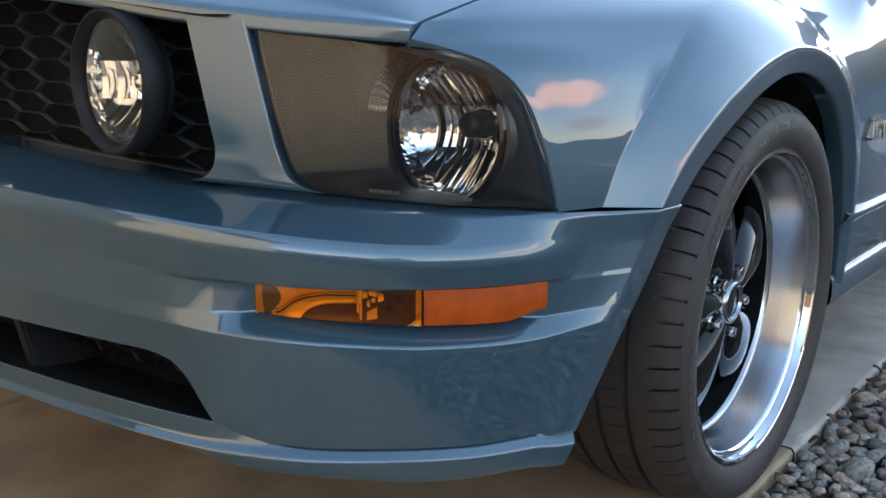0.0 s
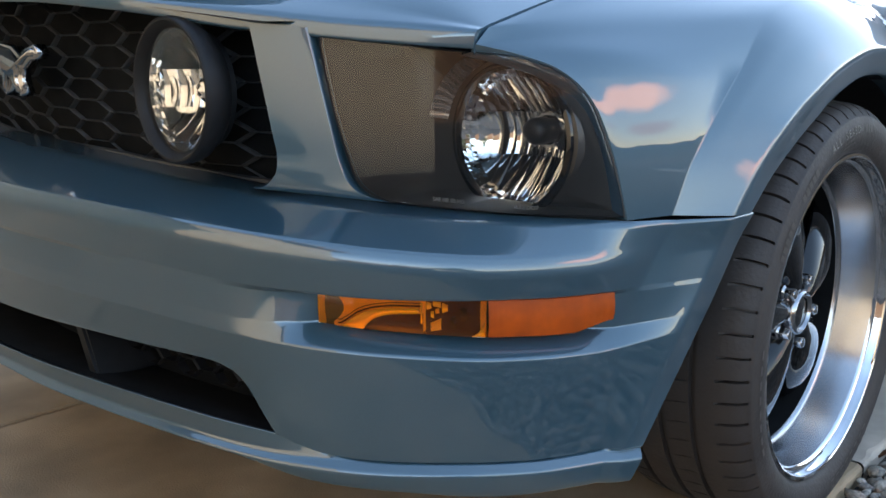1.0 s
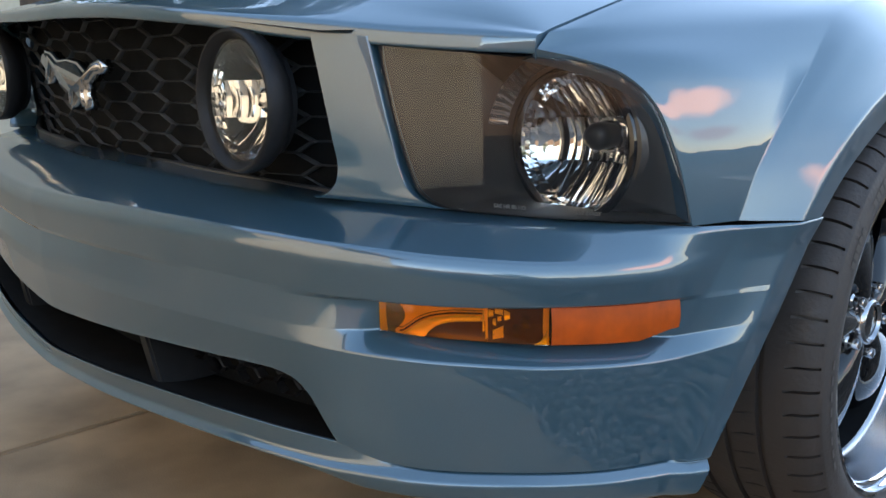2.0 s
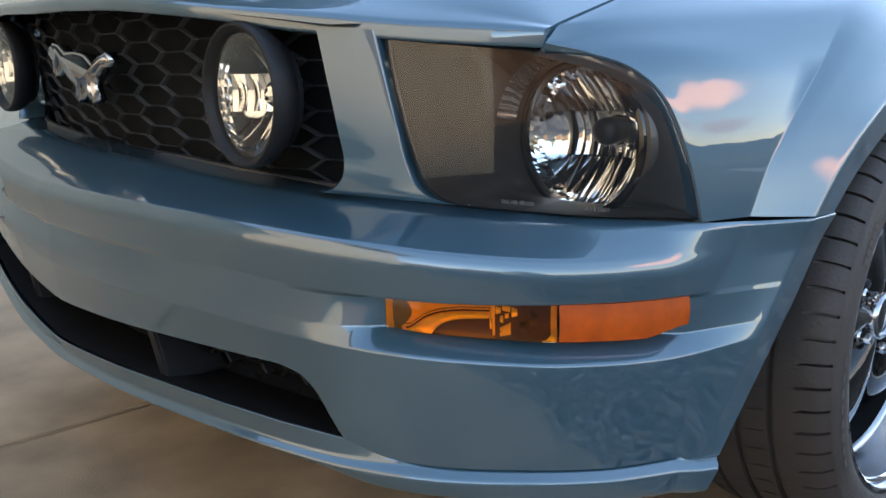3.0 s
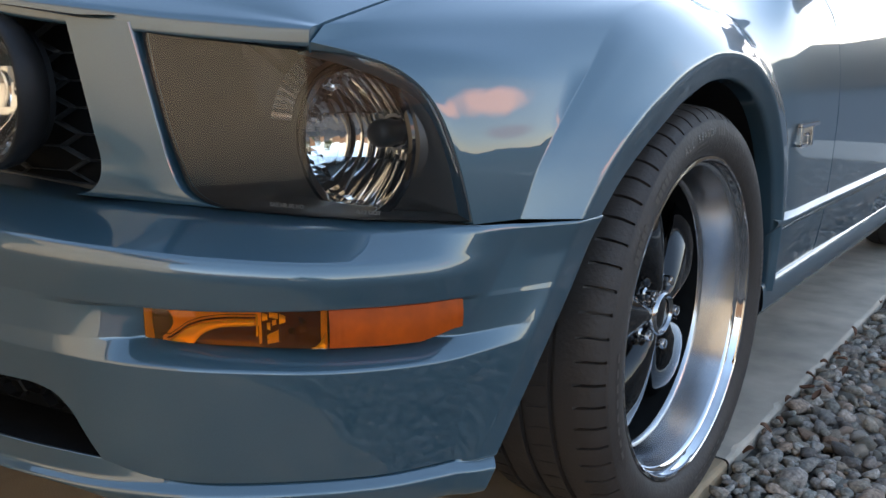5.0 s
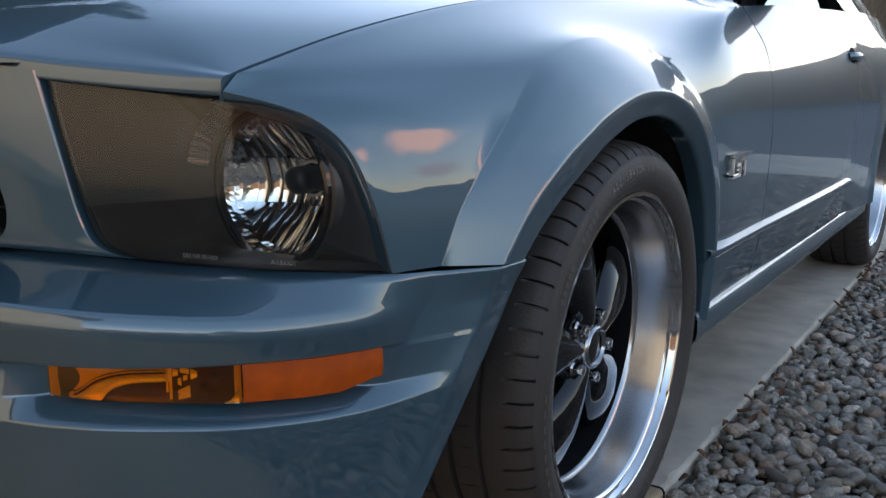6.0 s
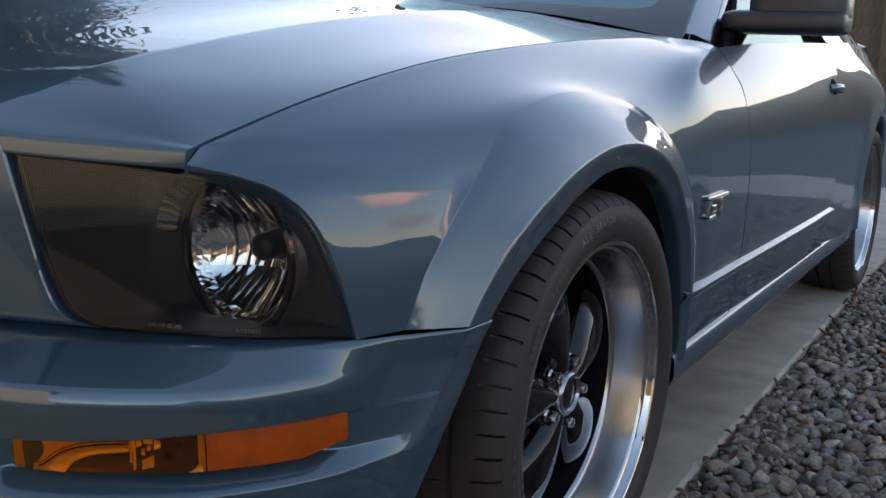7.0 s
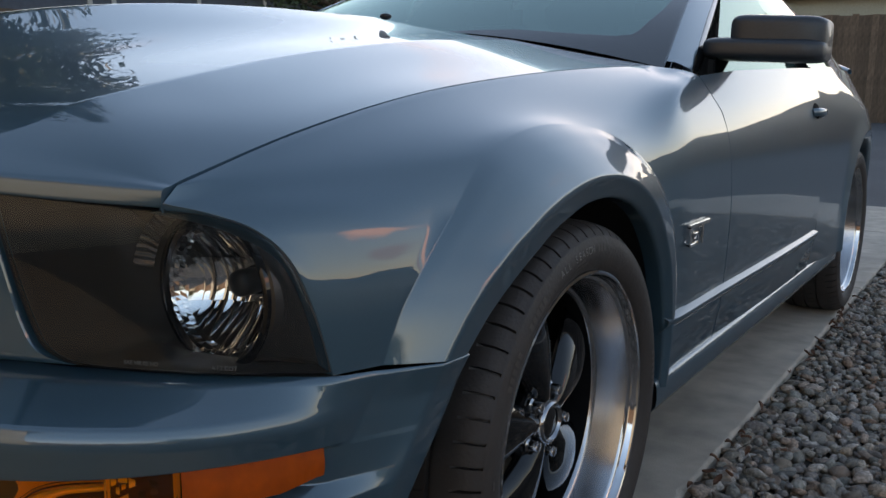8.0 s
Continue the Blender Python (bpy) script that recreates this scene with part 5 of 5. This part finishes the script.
qw_me = mesh_from("quarter_window", *rear_side(1.81, 2.30))
cp_me = mesh_from("rear_pillar", *rear_side(2.30, 3.50))
for mir in (False, True):
    f_ = (lambda me, nm: mirror_mesh(me, nm)) if mir else (lambda me, nm: me)
    g = part("quarter_window", f_(qw_me, "quarter_window_m"), GLASS, car)
    g.visible_shadow = False
    part("rear_pillar", f_(cp_me, "rear_pillar_m"), PAINT, car)
bm = bmesh.new()
box_bm(bm, (-.80, .80, .30), (.80, 3.55, .90), .05)
part("cabin_floor", bm, INTERIOR, car)
bm = bmesh.new()
box_bm(bm, (XC - .74, 3.50, .32), (XC + .74, 3.66, .95), .06)
part("rear_bumper", bm, PAINT, car)
bm = bmesh.new()
box_bm(bm, (-.58, -.60, .30), (.58, .80, .62), .03)
part("engine_tray", bm, DARK_VOID, car)
bm = bmesh.new()
box_bm(bm, (-.70, .86, .90), (.70, 1.02, 1.02), .04)
part("dashboard", bm, INTERIOR, car)
for sx in (.37, -.37):
    bm = bmesh.new()
    box_bm(bm, (sx - .24, 1.75, .62), (sx + .24, 1.92, 1.16), .06)
    box_bm(bm, (sx - .13, 1.80, 1.14), (sx + .13, 1.90, 1.28), .04)
    part("seat", bm, INTERIOR, car)
SPV = []
for g in np.linspace(-1, 1, 24):
    x_ = XC + g * (.735 + .02)
    drop = .045 * max(0, abs(g) - .86) / .14
    SPV.append([(x_, 3.50 + dy, 1.085 + dz - drop) for dy, dz in ((0, 0), (.02, .012), (.09, .016), (.13, .006), (.12, -.010), (.05, -.012), (.01, -.008))])
sp_v, sp_f = grid(np.array(SPV), closed=True)
spoiler = part("rear_spoiler", mesh_from("rear_spoiler", sp_v, sp_f), PAINT, car)
for sx in (-1, 1):
    bm = bmesh.new()
    box_bm(bm, (XC + sx * .60 - .05, 3.52, .93), (XC + sx * .60 + .05, 3.60, 1.08), .015)
    part("spoiler_foot", bm, PAINT, spoiler)
# wiper and washer nozzle
bm = bmesh.new()
for a, b in (((.16, .69, 1.058), (.66, .74, .982)), ((-.55, .70, 1.008), (.10, .69, 1.064))):
    a, b = Vector(a), Vector(b)
    m = (b - a).to_track_quat('X', 'Z').to_matrix().to_4x4()
    bmesh.ops.create_cube(bm, size=1.0, matrix=Matrix.Translation((a + b) / 2) @ m @ Matrix.Diagonal(((b - a).length, .016, .010, 1)))
part("wiper", bm, BLACK_PLASTIC, car)
for sx in (.24, -.24):
    bm = bmesh.new()
    bmesh.ops.create_uvsphere(bm, u_segments=14, v_segments=8, radius=1, matrix=Matrix.Translation((sx - .08, .44, 1.088)) @ Matrix.Diagonal((.016, .012, .008, 1)))
    for f in bm.faces:
        f.smooth = True
    part("washer_nozzle", bm, BLACK_PLASTIC, hood)
# door handle over a near-black ellipsoid, painted shade for a hollow cup
front_door = [o for o in car.children if o.name == "door"][0]
bm = bmesh.new()
bmesh.ops.create_uvsphere(bm, u_segments=20, v_segments=12, radius=1, matrix=Matrix.Translation((.915, 1.72, .856)) @ Matrix.Rotation(radians(-7), 4, 'Y') @ Matrix.Diagonal((.006, .062, .034, 1)))
for f in bm.faces:
    f.smooth = True
part("handle_cup", bm, DARK_VOID, front_door)
hb = crs([(.914, 1.655, .860), (.930, 1.672, .861), (.938, 1.71, .861), (.938, 1.75, .859), (.930, 1.785, .857), (.912, 1.802, .856)], 5)
hr = [[(p[0] + .008 * math.cos(a), p[1], p[2] + .0125 * math.sin(a)) for a in np.linspace(0, 2 * math.pi, 12, endpoint=False)] for p in hb]
dhv, dhf = grid(np.array(hr), closed=True)
part("door_handle", mesh_from("door_handle", dhv, dhf), PAINT, front_door)
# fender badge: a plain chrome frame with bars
bm = bmesh.new()
for lo, hi in (((.931, .43, .641), (.939, .565, .650)), ((.931, .43, .604), (.939, .439, .646)), ((.931, .43, .602), (.939, .488, .610)), ((.931, .480, .606), (.939, .488, .630)),
               ((.931, .458, .624), (.939, .488, .631)), ((.931, .510, .602), (.939, .521, .643))):
    box_bm(bm, lo, hi, .0015)
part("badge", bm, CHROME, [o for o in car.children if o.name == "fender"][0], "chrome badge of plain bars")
# rear wheel liner
th = np.radians(np.linspace(-6, 190, 50))
lin = np.array([[(x, 2.72 + r * math.cos(t), HUB_Z + r * math.sin(t)) for t in th] for x, r in ((.905, .41), (.80, .43), (.62, .43), (.60, .30), (.60, .02))])
lv_, lf_ = grid(lin)
rl_me = mesh_from("wheel_liner", lv_, lf_)
for mir in (False, True):
    part("wheel_liner", mirror_mesh(rl_me, "rear_liner_m") if mir else rl_me, LINER, car)

# ---- ground ----
EDGE_X = .906          # edge of the driveway


def land(x, y):
    return -.035 + (.030 * max(0, min(y - 7.3, 60)))


gxs = np.r_[-400, -120, -40, -15, -6, -3, -1, 0, .5, .9, 1.5, 3, 6, 15, 40, 120, 400]
gys = np.r_[-400, -120, -40, -15, -8, -4, -2, 0, 2, 4, 6, 7.3, 8, 10, 14, 20, 30, 60, 150, 400]
gv_, gf_ = grid(np.array([[(x, y, land(x, y)) for x in gxs] for y in gys]))
tagged(part("ground", mesh_from("ground", gv_, gf_), SOIL), "dark gravelly soil reaching away all round", "ground", kind="structure")
drive = tagged(empty("driveway"), "pale concrete driveway slabs with dark joints", "driveway", kind="structure")


def slab(x0, x1, y0, y1, z=0.0):
    # slabs towards the house take the copy tinted for warm bounce light
    tone = CONCRETE_WARM if y1 < .25 else CONCRETE
    if x1 < EDGE_X:
        bm = bmesh.new()
        box_bm(bm, (x0, y0, -.12), (x1, y1, z), .006)
        part("slab", bm, tone, drive)
        return
    # the edge along the gravel is worn and chipped
    V = []
    for y in np.linspace(y0, y1, int((y1 - y0) / .012)):
        e = .0022 * noise.noise((y * 9, 1, 0)) + .0022 * noise.noise((y * 38, 4, 0))
        c = max(0.0, noise.noise((y * 14, 8, 0)) - .18) * .022
        V.append([(x0, y, -.12), (x0, y, z - .004), (x0 + .004, y, z), (x1 - .20, y, z), (x1 - .009 - c, y, z), (x1 - .004 + e - c * .4, y, z - .002 - c * .2), (x1 + e, y, z - .008 - c * .5), (x1 + e, y, -.12)])
    v, f = grid(np.array(V))
    part("slab", mesh_from("slab", v, f, False), tone, drive)


for x0, x1 in ((-3.6, -.513), (-.499, EDGE_X)):
    for y0, y1 in ((-5.19, -2.760), (-2.746, .246), (.254, 3.246), (3.254, 5.3)):
        slab(x0, x1, y0, y1)


def apron_edge(y):
    """Outer edge of the widened part in front of the house."""
    return float(np.interp(y, [-5.2, -1.25, -.95, -.70, -.52, -.44], [1.46, 1.44, 1.38, 1.25, 1.04, EDGE_X + .02]))


ap_y = np.r_[np.linspace(-5.19, -1.3, 12), np.linspace(-1.25, -.44, 22)]
APV = np.array([[(EDGE_X + .0005, y, -.12), (EDGE_X + .0005, y, 0), (apron_edge(y) - .006, y, 0), (apron_edge(y), y, -.006), (apron_edge(y), y, -.12)] for y in ap_y])
apv, apf = grid(APV)
part("slab", mesh_from("apron", apv, apf), CONCRETE_WARM, drive)
bm = bmesh.new()
box_bm(bm, (-3.59, -5.18, -.1), (EDGE_X - .01, 5.29, -.03))
part("joint_filler", bm, JOINT, drive)
walkway = tagged(empty("pavement"), "pale concrete pavement and kerb along the street", "pavement", kind="structure")
for k in range(-8, 12):
    bm = bmesh.new()
    box_bm(bm, (k * 1.5 + .004, 5.31, -.12), (k * 1.5 + 1.496, 6.75, .0), .006)
    part("slab", bm, CONCRETE, walkway)
bm = bmesh.new()
box_bm(bm, (-60, 6.76, -.14), (60, 6.95, -.004), .02)
part("kerb", bm, CONCRETE, walkway)
RVV = np.array([[(x, y, land(x, y) + .012) for x in np.linspace(-120, 120, 40)] for y in (6.96, 7.3, 9, 12, 15, 18, 20.5)])
rv4, rf4 = grid(RVV)
tagged(part("road", mesh_from("road", rv4, rf4), ASPHALT), "grey asphalt street beyond the driveway", "road", kind="structure")

# low dark hills all along the horizon on the gravel's side
hill_a = np.radians(np.linspace(22, 150, 160))
hill_h = np.array([19 + 9 * noise.noise((a * 6.0, 2.0, 0)) + 4 * noise.noise((a * 21.0, 5.0, 0)) + 1.2 * noise.noise((a * 70.0, 9.0, 0)) for a in hill_a])
HILLS = np.array([[(r * math.sin(a), r * math.cos(a), -2 + (h + 2) * f + (2.0 * noise.noise((a * 40, f * 3, 1)) if 0 < f < 1 else 0)) for a, h in zip(hill_a, hill_h)]
                  for r, f in ((330, 0), (345, .4), (360, .75), (370, 1.0), (390, .7), (396, 0))])
hlv, hlf = grid(HILLS)
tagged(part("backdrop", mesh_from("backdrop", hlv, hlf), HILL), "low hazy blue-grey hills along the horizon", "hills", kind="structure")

# ---- fence and houses ----
fence = tagged(empty("fence", (0, 0, 0)), "brown weathered board fence across the street", "fence")
pk_bm = bmesh.new()
box_bm(pk_bm, (-.0712, -.01, 0), (.0712, .01, 1.0))
pk = bpy.data.meshes.new("board")
pk_bm.to_mesh(pk)
pk_bm.free()
pk.materials.append(FENCE_WOOD)
rng = random.Random(4)
FY = 21.0
FZ = land(0, FY)
for k in range(-60, 160):
    b = new("board", pk)
    b.parent = fence
    b.matrix_basis = pose(k * .142, FY + rng.uniform(-.006, .006), FZ, 0, 0, 0) @ Matrix.Diagonal((1, 1, 2.45 + rng.uniform(-.02, .02), 1))
for hz in (.4, 2.0):
    bm = bmesh.new()
    box_bm(bm, (-8.6, FY + .011, FZ + hz), (22.7, FY + .06, FZ + hz + .09))
    part("rail", bm, FENCE_WOOD, fence)


side_fence = tagged(empty("fence"), "brown weathered board fence along the neighbouring plot", "fence")
for k in range(110):
    b = new("board", pk)
    b.parent = side_fence
    b.matrix_basis = pose(-15.0 + rng.uniform(-.006, .006), -3.0 + k * .142 * 1.4, -.03, 0, 0, 90) @ Matrix.Diagonal((1.4, 1, 2.5 + rng.uniform(-.02, .02), 1))
for hz in (.4, 1.5):
    bm = bmesh.new()
    box_bm(bm, (-15.06, -3.1, hz), (-15.011, 18.8, hz + .09))
    part("rail", bm, FENCE_WOOD, side_fence)


yard_fence = tagged(empty("fence"), "brown weathered board fence beside the house", "fence")
for k in range(90):
    b = new("board", pk)
    b.parent = yard_fence
    b.matrix_basis = pose(3.3 + k * .142, -9.0 + rng.uniform(-.006, .006), -.03, 0, 0, 0) @ Matrix.Diagonal((1, 1, 1.9 + rng.uniform(-.02, .02), 1))
for hz in (.4, 1.5):
    bm = bmesh.new()
    box_bm(bm, (3.23, -9.06, hz), (15.8, -9.011, hz + .09))
    part("rail", bm, FENCE_WOOD, yard_fence)


def house(name, x0, x1, y0, y1, z0, wall_h, roof_h, label, front=None, over=.5):
    h = tagged(empty(name, (0, 0, 0)), label, "house")
    bm = bmesh.new()
    box_bm(bm, (x0, y0, z0 - .3), (x1, y1, z0 + wall_h))
    part("wall", bm, STUCCO, h)
    xm0, xm1, ym = x0 + (y1 - y0) / 2, x1 - (y1 - y0) / 2, (y0 + y1) / 2
    if xm1 <= xm0:
        xm0 = xm1 = (x0 + x1) / 2
    zt = z0 + wall_h
    o = over
    v = [(x0 - o, y0 - o, zt), (x1 + o, y0 - o, zt), (x1 + o, y1 + o, zt), (x0 - o, y1 + o, zt), (xm0, ym, zt + roof_h), (xm1, ym, zt + roof_h),
         (x0 - o, y0 - o, zt - .18), (x1 + o, y0 - o, zt - .18), (x1 + o, y1 + o, zt - .18), (x0 - o, y1 + o, zt - .18)]
    f = [(0, 1, 5, 4), (1, 2, 5), (2, 3, 4, 5), (3, 0, 4), (6, 7, 1, 0), (7, 8, 2, 1), (8, 9, 3, 2), (9, 6, 0, 3), (6, 9, 8, 7)]
    part("roof", mesh_from("roof", v, f, False), ROOF_TILE, h)
    return h


own = house("house", -9.0, 2.97, -13.5, -5.2, 0, 5.2, 2.2, "tan stucco house with a garage facing the driveway")
# unseen block added to darken the bumper's left side and its reflections
bm = bmesh.new()
box_bm(bm, (-9.0, -5.19, -.3), (-3.9, .3, 4.4))
part("wing", bm, STUCCO, own)
bm = bmesh.new()
box_bm(bm, (-9.3, -5.19, 4.41), (-3.6, .6, 4.6), .03)
part("wing_roof", bm, ROOF_TILE, own)
gd = tagged(empty("garage_door"), "beige sectional garage door", "garage door")
for k in range(5):
    for c in range(4):
        bm = bmesh.new()
        box_bm(bm, (-3.3 + c * 1.01, -5.22, .03 + k * .43), (-3.3 + c * 1.01 + .99, -5.16, .03 + k * .43 + .41), .012)
        part("panel", bm, GARAGE_DOOR, gd)
house("house", 24, 34, -30, -14, 0, 2.8, 2.0, "low tan neighbouring house seen across the gravel")
# stretched out of view and sized so that its shadow covers the car
house("house", -36, 2.2, 26, 35, land(0, 26), 3.4, 2.8, "house behind the fence across the street")
low = tagged(empty("house"), "low neighbouring house with blue-grey siding and white corner boards", "house")
bm = bmesh.new()
box_bm(bm, (-26, 3.0, -.3), (-17, 20.0, 3.6))
part("wall", bm, SIDING, low)
bm = bmesh.new()
box_bm(bm, (-26.4, 2.6, 3.61), (-16.6, 20.4, 3.85), .03)
part("roof", bm, ROOF_TILE, low)
for ty in (11.35, 12.0, 14.6, 17.0):
    bm = bmesh.new()
    box_bm(bm, (-16.997, ty, 0), (-16.95, ty + .12, 3.6), .01)
    part("corner_board", bm, TRIM_WHITE, low)
house("house", 12, 27, 48, 57, land(0, 48), 2.6, 1.6, "far low house down the street")


def tree(at, height, spread, seed, leaves, label):
    r = random.Random(seed)
    t = tagged(empty("tree", at), label, "tree")
    bm = bmesh.new()

    def limb(a, b, r0, r1):
        a, b = Vector(a), Vector(b)
        m = Matrix.Translation((a + b) / 2) @ (b - a).to_track_quat('Z', 'Y').to_matrix().to_4x4()
        bmesh.ops.create_cone(bm, segments=8, radius1=r0, radius2=r1, depth=(b - a).length, matrix=m)

    limb((0, 0, 0), (0, 0, height * .5), .16, .11)
    limb((0, 0, height * .5), (.1, .05, height * .95), .11, .02)
    tips = []
    for k in range(34):
        z = height * r.uniform(.2, .93)
        a = r.uniform(0, 6.28)
        l = spread * (1.1 - z / height * .75) * r.uniform(.7, 1.1)
        e = (l * math.cos(a), l * math.sin(a), z + l * .25)
        limb((0, 0, z), e, .05, .012)
        tips.append(((0, 0, z), e))
    part("trunk", bm, TRUNK, t)
    vs, fs = [], []
    for k in range(leaves):
        s, e = r.choice(tips)
        f = r.uniform(.25, 1.08)
        c = Vector(s).lerp(Vector(e), f) + Vector((r.gauss(0, .22), r.gauss(0, .22), r.gauss(0, .20)))
        d = Vector((r.gauss(0, 1), r.gauss(0, 1), r.gauss(0, .6))).normalized()
        q = d.cross(Vector((r.gauss(0, 1), r.gauss(0, 1), r.gauss(0, 1)))).normalized()
        L, W_ = r.uniform(.04, .085), r.uniform(.016, .034)
        i = len(vs)
        vs += [c - d * L, c + q * W_, c + d * L, c - q * W_]
        fs.append((i, i + 1, i + 2, i + 3))
    me = bpy.data.meshes.new("crown")
    me.from_pydata([tuple(v) for v in vs], [], fs)
    tagged(part("crown", me, LEAF, t), kind="")


tree((-10.5, 12.5, 0), 4.6, 2.2, 3, 6500, "dark leafy tree beside the street")
tree((-8.2, 2.3, 0), 11.0, 4.0, 5, 150000, "dark leafy tree beside the driveway")
tree((15.5, -6.6, 0), 4.0, 2.3, 12, 12000, "leafy bush-like tree beside the board fence")
tree((40.0, -14.0, 0), 4.4, 2.0, 9, 2600, "small leafy tree beyond the gravel")

# ---- river-stone gravel beside the driveway ----
ico = bmesh.new()
bmesh.ops.create_icosphere(ico, subdivisions=2, radius=1.0)
IV2 = np.array([v.co[:] for v in ico.verts])
IF2 = np.array([[v.index for v in f.verts] for f in ico.faces])
ico.free()
ico = bmesh.new()
bmesh.ops.create_icosphere(ico, subdivisions=1, radius=1.0)
IV1 = np.array([v.co[:] for v in ico.verts])
IF1 = np.array([[v.index for v in f.verts] for f in ico.faces])
ico.free()
rs = np.random.RandomState(11)


def lump(V, seed):
    """A pebble's form: a rounded body cut by a few soft planes."""
    r = np.random.RandomState(seed)
    acc = np.zeros(len(V))
    p_ = r.uniform(12, 26)
    for _ in range(11):
        d = r.normal(size=3)
        d /= np.linalg.norm(d)
        acc += np.clip(V @ d / r.uniform(.54, 1.0), 0, None) ** p_
    acc += .75 ** p_
    return V * np.clip(acc ** (-1 / p_), .4, 1.25)[:, None] * 1.08


LUMPS2 = [lump(IV2, 100 + k) for k in range(10)]
g_ = (1 + 5 ** .5) / 2
IV0 = np.array([(0, a, b * g_) for a in (-1, 1) for b in (-1, 1)] + [(a, b * g_, 0) for a in (-1, 1) for b in (-1, 1)] + [(b * g_, 0, a) for a in (-1, 1) for b in (-1, 1)], float)
IV0 /= np.linalg.norm(IV0[0])
bm = bmesh.new()
for v in IV0:
    bm.verts.new(v)
bmesh.ops.convex_hull(bm, input=bm.verts)
bm.verts.index_update()
IV0 = np.array([v.co[:] for v in bm.verts])
IF0 = np.array([[v.index for v in f.verts] for f in bm.faces])
bm.free()
LUMPS0 = [lump(IV0, 300 + k) for k in range(10)]
LUMPS1 = [lump(IV1, 200 + k) for k in range(10)]


def placed(x, y, size, r):
    s = size * np.array([r.uniform(.85, 1.25), r.uniform(.65, 1.0), r.uniform(.42, .68)])
    e = Euler((r.normal(0, .28), r.normal(0, .28), r.uniform(0, 6.28)))
    return s, np.array(e.to_matrix())


stuff_v, stuff_f, base_i = [], [], 0
pts = []
for step, zoff in ((.0258, .0), (.0335, .009)):
    nx, ny = int(2.3 / step), int(8.2 / step)
    for j in range(ny):
        for i in range(nx):
            X = EDGE_X + .018 + (i + rs.uniform(-.25, .75)) * step
            Y = -2.8 + (j + rs.uniform(-.45, .45)) * step
            if Y > 5.28:
                continue
            far = max(0, X - 2.4)
            if rs.rand() < far * .5:
                continue
            size = float(np.clip(rs.lognormal(math.log(.0147), .34), .0075, .030))
            X = max(X, (EDGE_X if Y > -.44 else apron_edge(Y)) + .004 + size * .75)
            pts.append((X, Y, -.026 + zoff + size * .25 + rs.uniform(-.006, .006), size))
near_n = 0
stone_meshes = []
for k in range(10):
    me = bpy.data.meshes.new("stone")
    me.from_pydata([tuple(v) for v in LUMPS2[k]], [], [tuple(f) for f in IF2])
    for p in me.polygons:
        p.use_smooth = True
    me.materials.append(STONE)
    stone_meshes.append(me)
gravel = tagged(empty("gravel_bed"), "bed of rounded grey and tan river stones beside the driveway", "gravel", kind="structure")
for X, Y, Z, size in pts:
    s, R3 = placed(X, Y, size, rs)
    is_near = X < 1.42 and .45 < Y < 1.35 and size > .0165 and near_n < 300
    if is_near:
        o = new("stone", stone_meshes[near_n % 10])
        o.parent = gravel
        M4 = Matrix([[*(R3[i] * s), c] for i, c in enumerate((X, Y, Z))] + [[0, 0, 0, 1]])
        o.matrix_basis = M4
        near_n += 1
        continue
    if X < 1.5 and .2 < Y < 1.5:
        L, F_ = LUMPS2, IF2
    elif X < 2.2 and -.3 < Y < 3.6:
        L, F_ = LUMPS1, IF1
    else:
        L, F_ = LUMPS0, IF0
    vv = (L[rs.randint(10)] * s) @ R3.T + np.array([X, Y, Z])
    stuff_v.append(vv)
    stuff_f.append(F_ + base_i)
    base_i += len(vv)
AV, AF = np.concatenate(stuff_v), np.concatenate(stuff_f)
me = bpy.data.meshes.new("loose_stones")
me.vertices.add(len(AV))
me.vertices.foreach_set("co", AV.ravel())
me.loops.add(AF.size)
me.loops.foreach_set("vertex_index", AF.ravel().astype(np.int32))
me.polygons.add(len(AF))
me.polygons.foreach_set("loop_start", np.arange(0, AF.size, 3, dtype=np.int32))
me.polygons.foreach_set("loop_total", np.full(len(AF), 3, dtype=np.int32))
me.polygons.foreach_set("use_smooth", np.ones(len(AF), dtype=bool))
me.update()
me.validate()
tagged(part("loose_stones", me, STONE), "loose grey and tan river stones", "gravel", kind="stuff")

# dry leaves caught along the driveway's edge
lm = []
for k in range(3):
    r = random.Random(40 + k)
    L_, W_ = .009 + .004 * k, .005 + .002 * k
    V = np.array([[(L_ * (2 * u - 1), W_ * math.sin(math.pi * (u * .96 + .02)) * w, .006 * w * w + .006 * math.sin(3 * u + k)) for w in (-1, -.4, 0, .4, 1)] for u in np.linspace(0, 1, 8)])
    v, f = grid(V)
    me = mesh_from("dry_leaf", v, f)
    me.materials.append(DRY_LEAF)
    lm.append(me)
r = random.Random(77)
for k in range(44):
    o = new("dry_leaf", lm[k % 3])
    o.matrix_world = pose(EDGE_X + (abs(r.gauss(.0, .025)) + .008 if k < 34 else r.uniform(.05, .55)), r.uniform(.25, 3.0) if k < 34 else r.uniform(.3, 1.6), .004 + r.uniform(0, .014), r.uniform(-25, 25), r.uniform(-25, 25), r.uniform(0, 360))
    thick(o, .0008)
    tagged(o, "small dry brown leaf lying on the river stones", "leaf", group="dry leaves on the gravel")
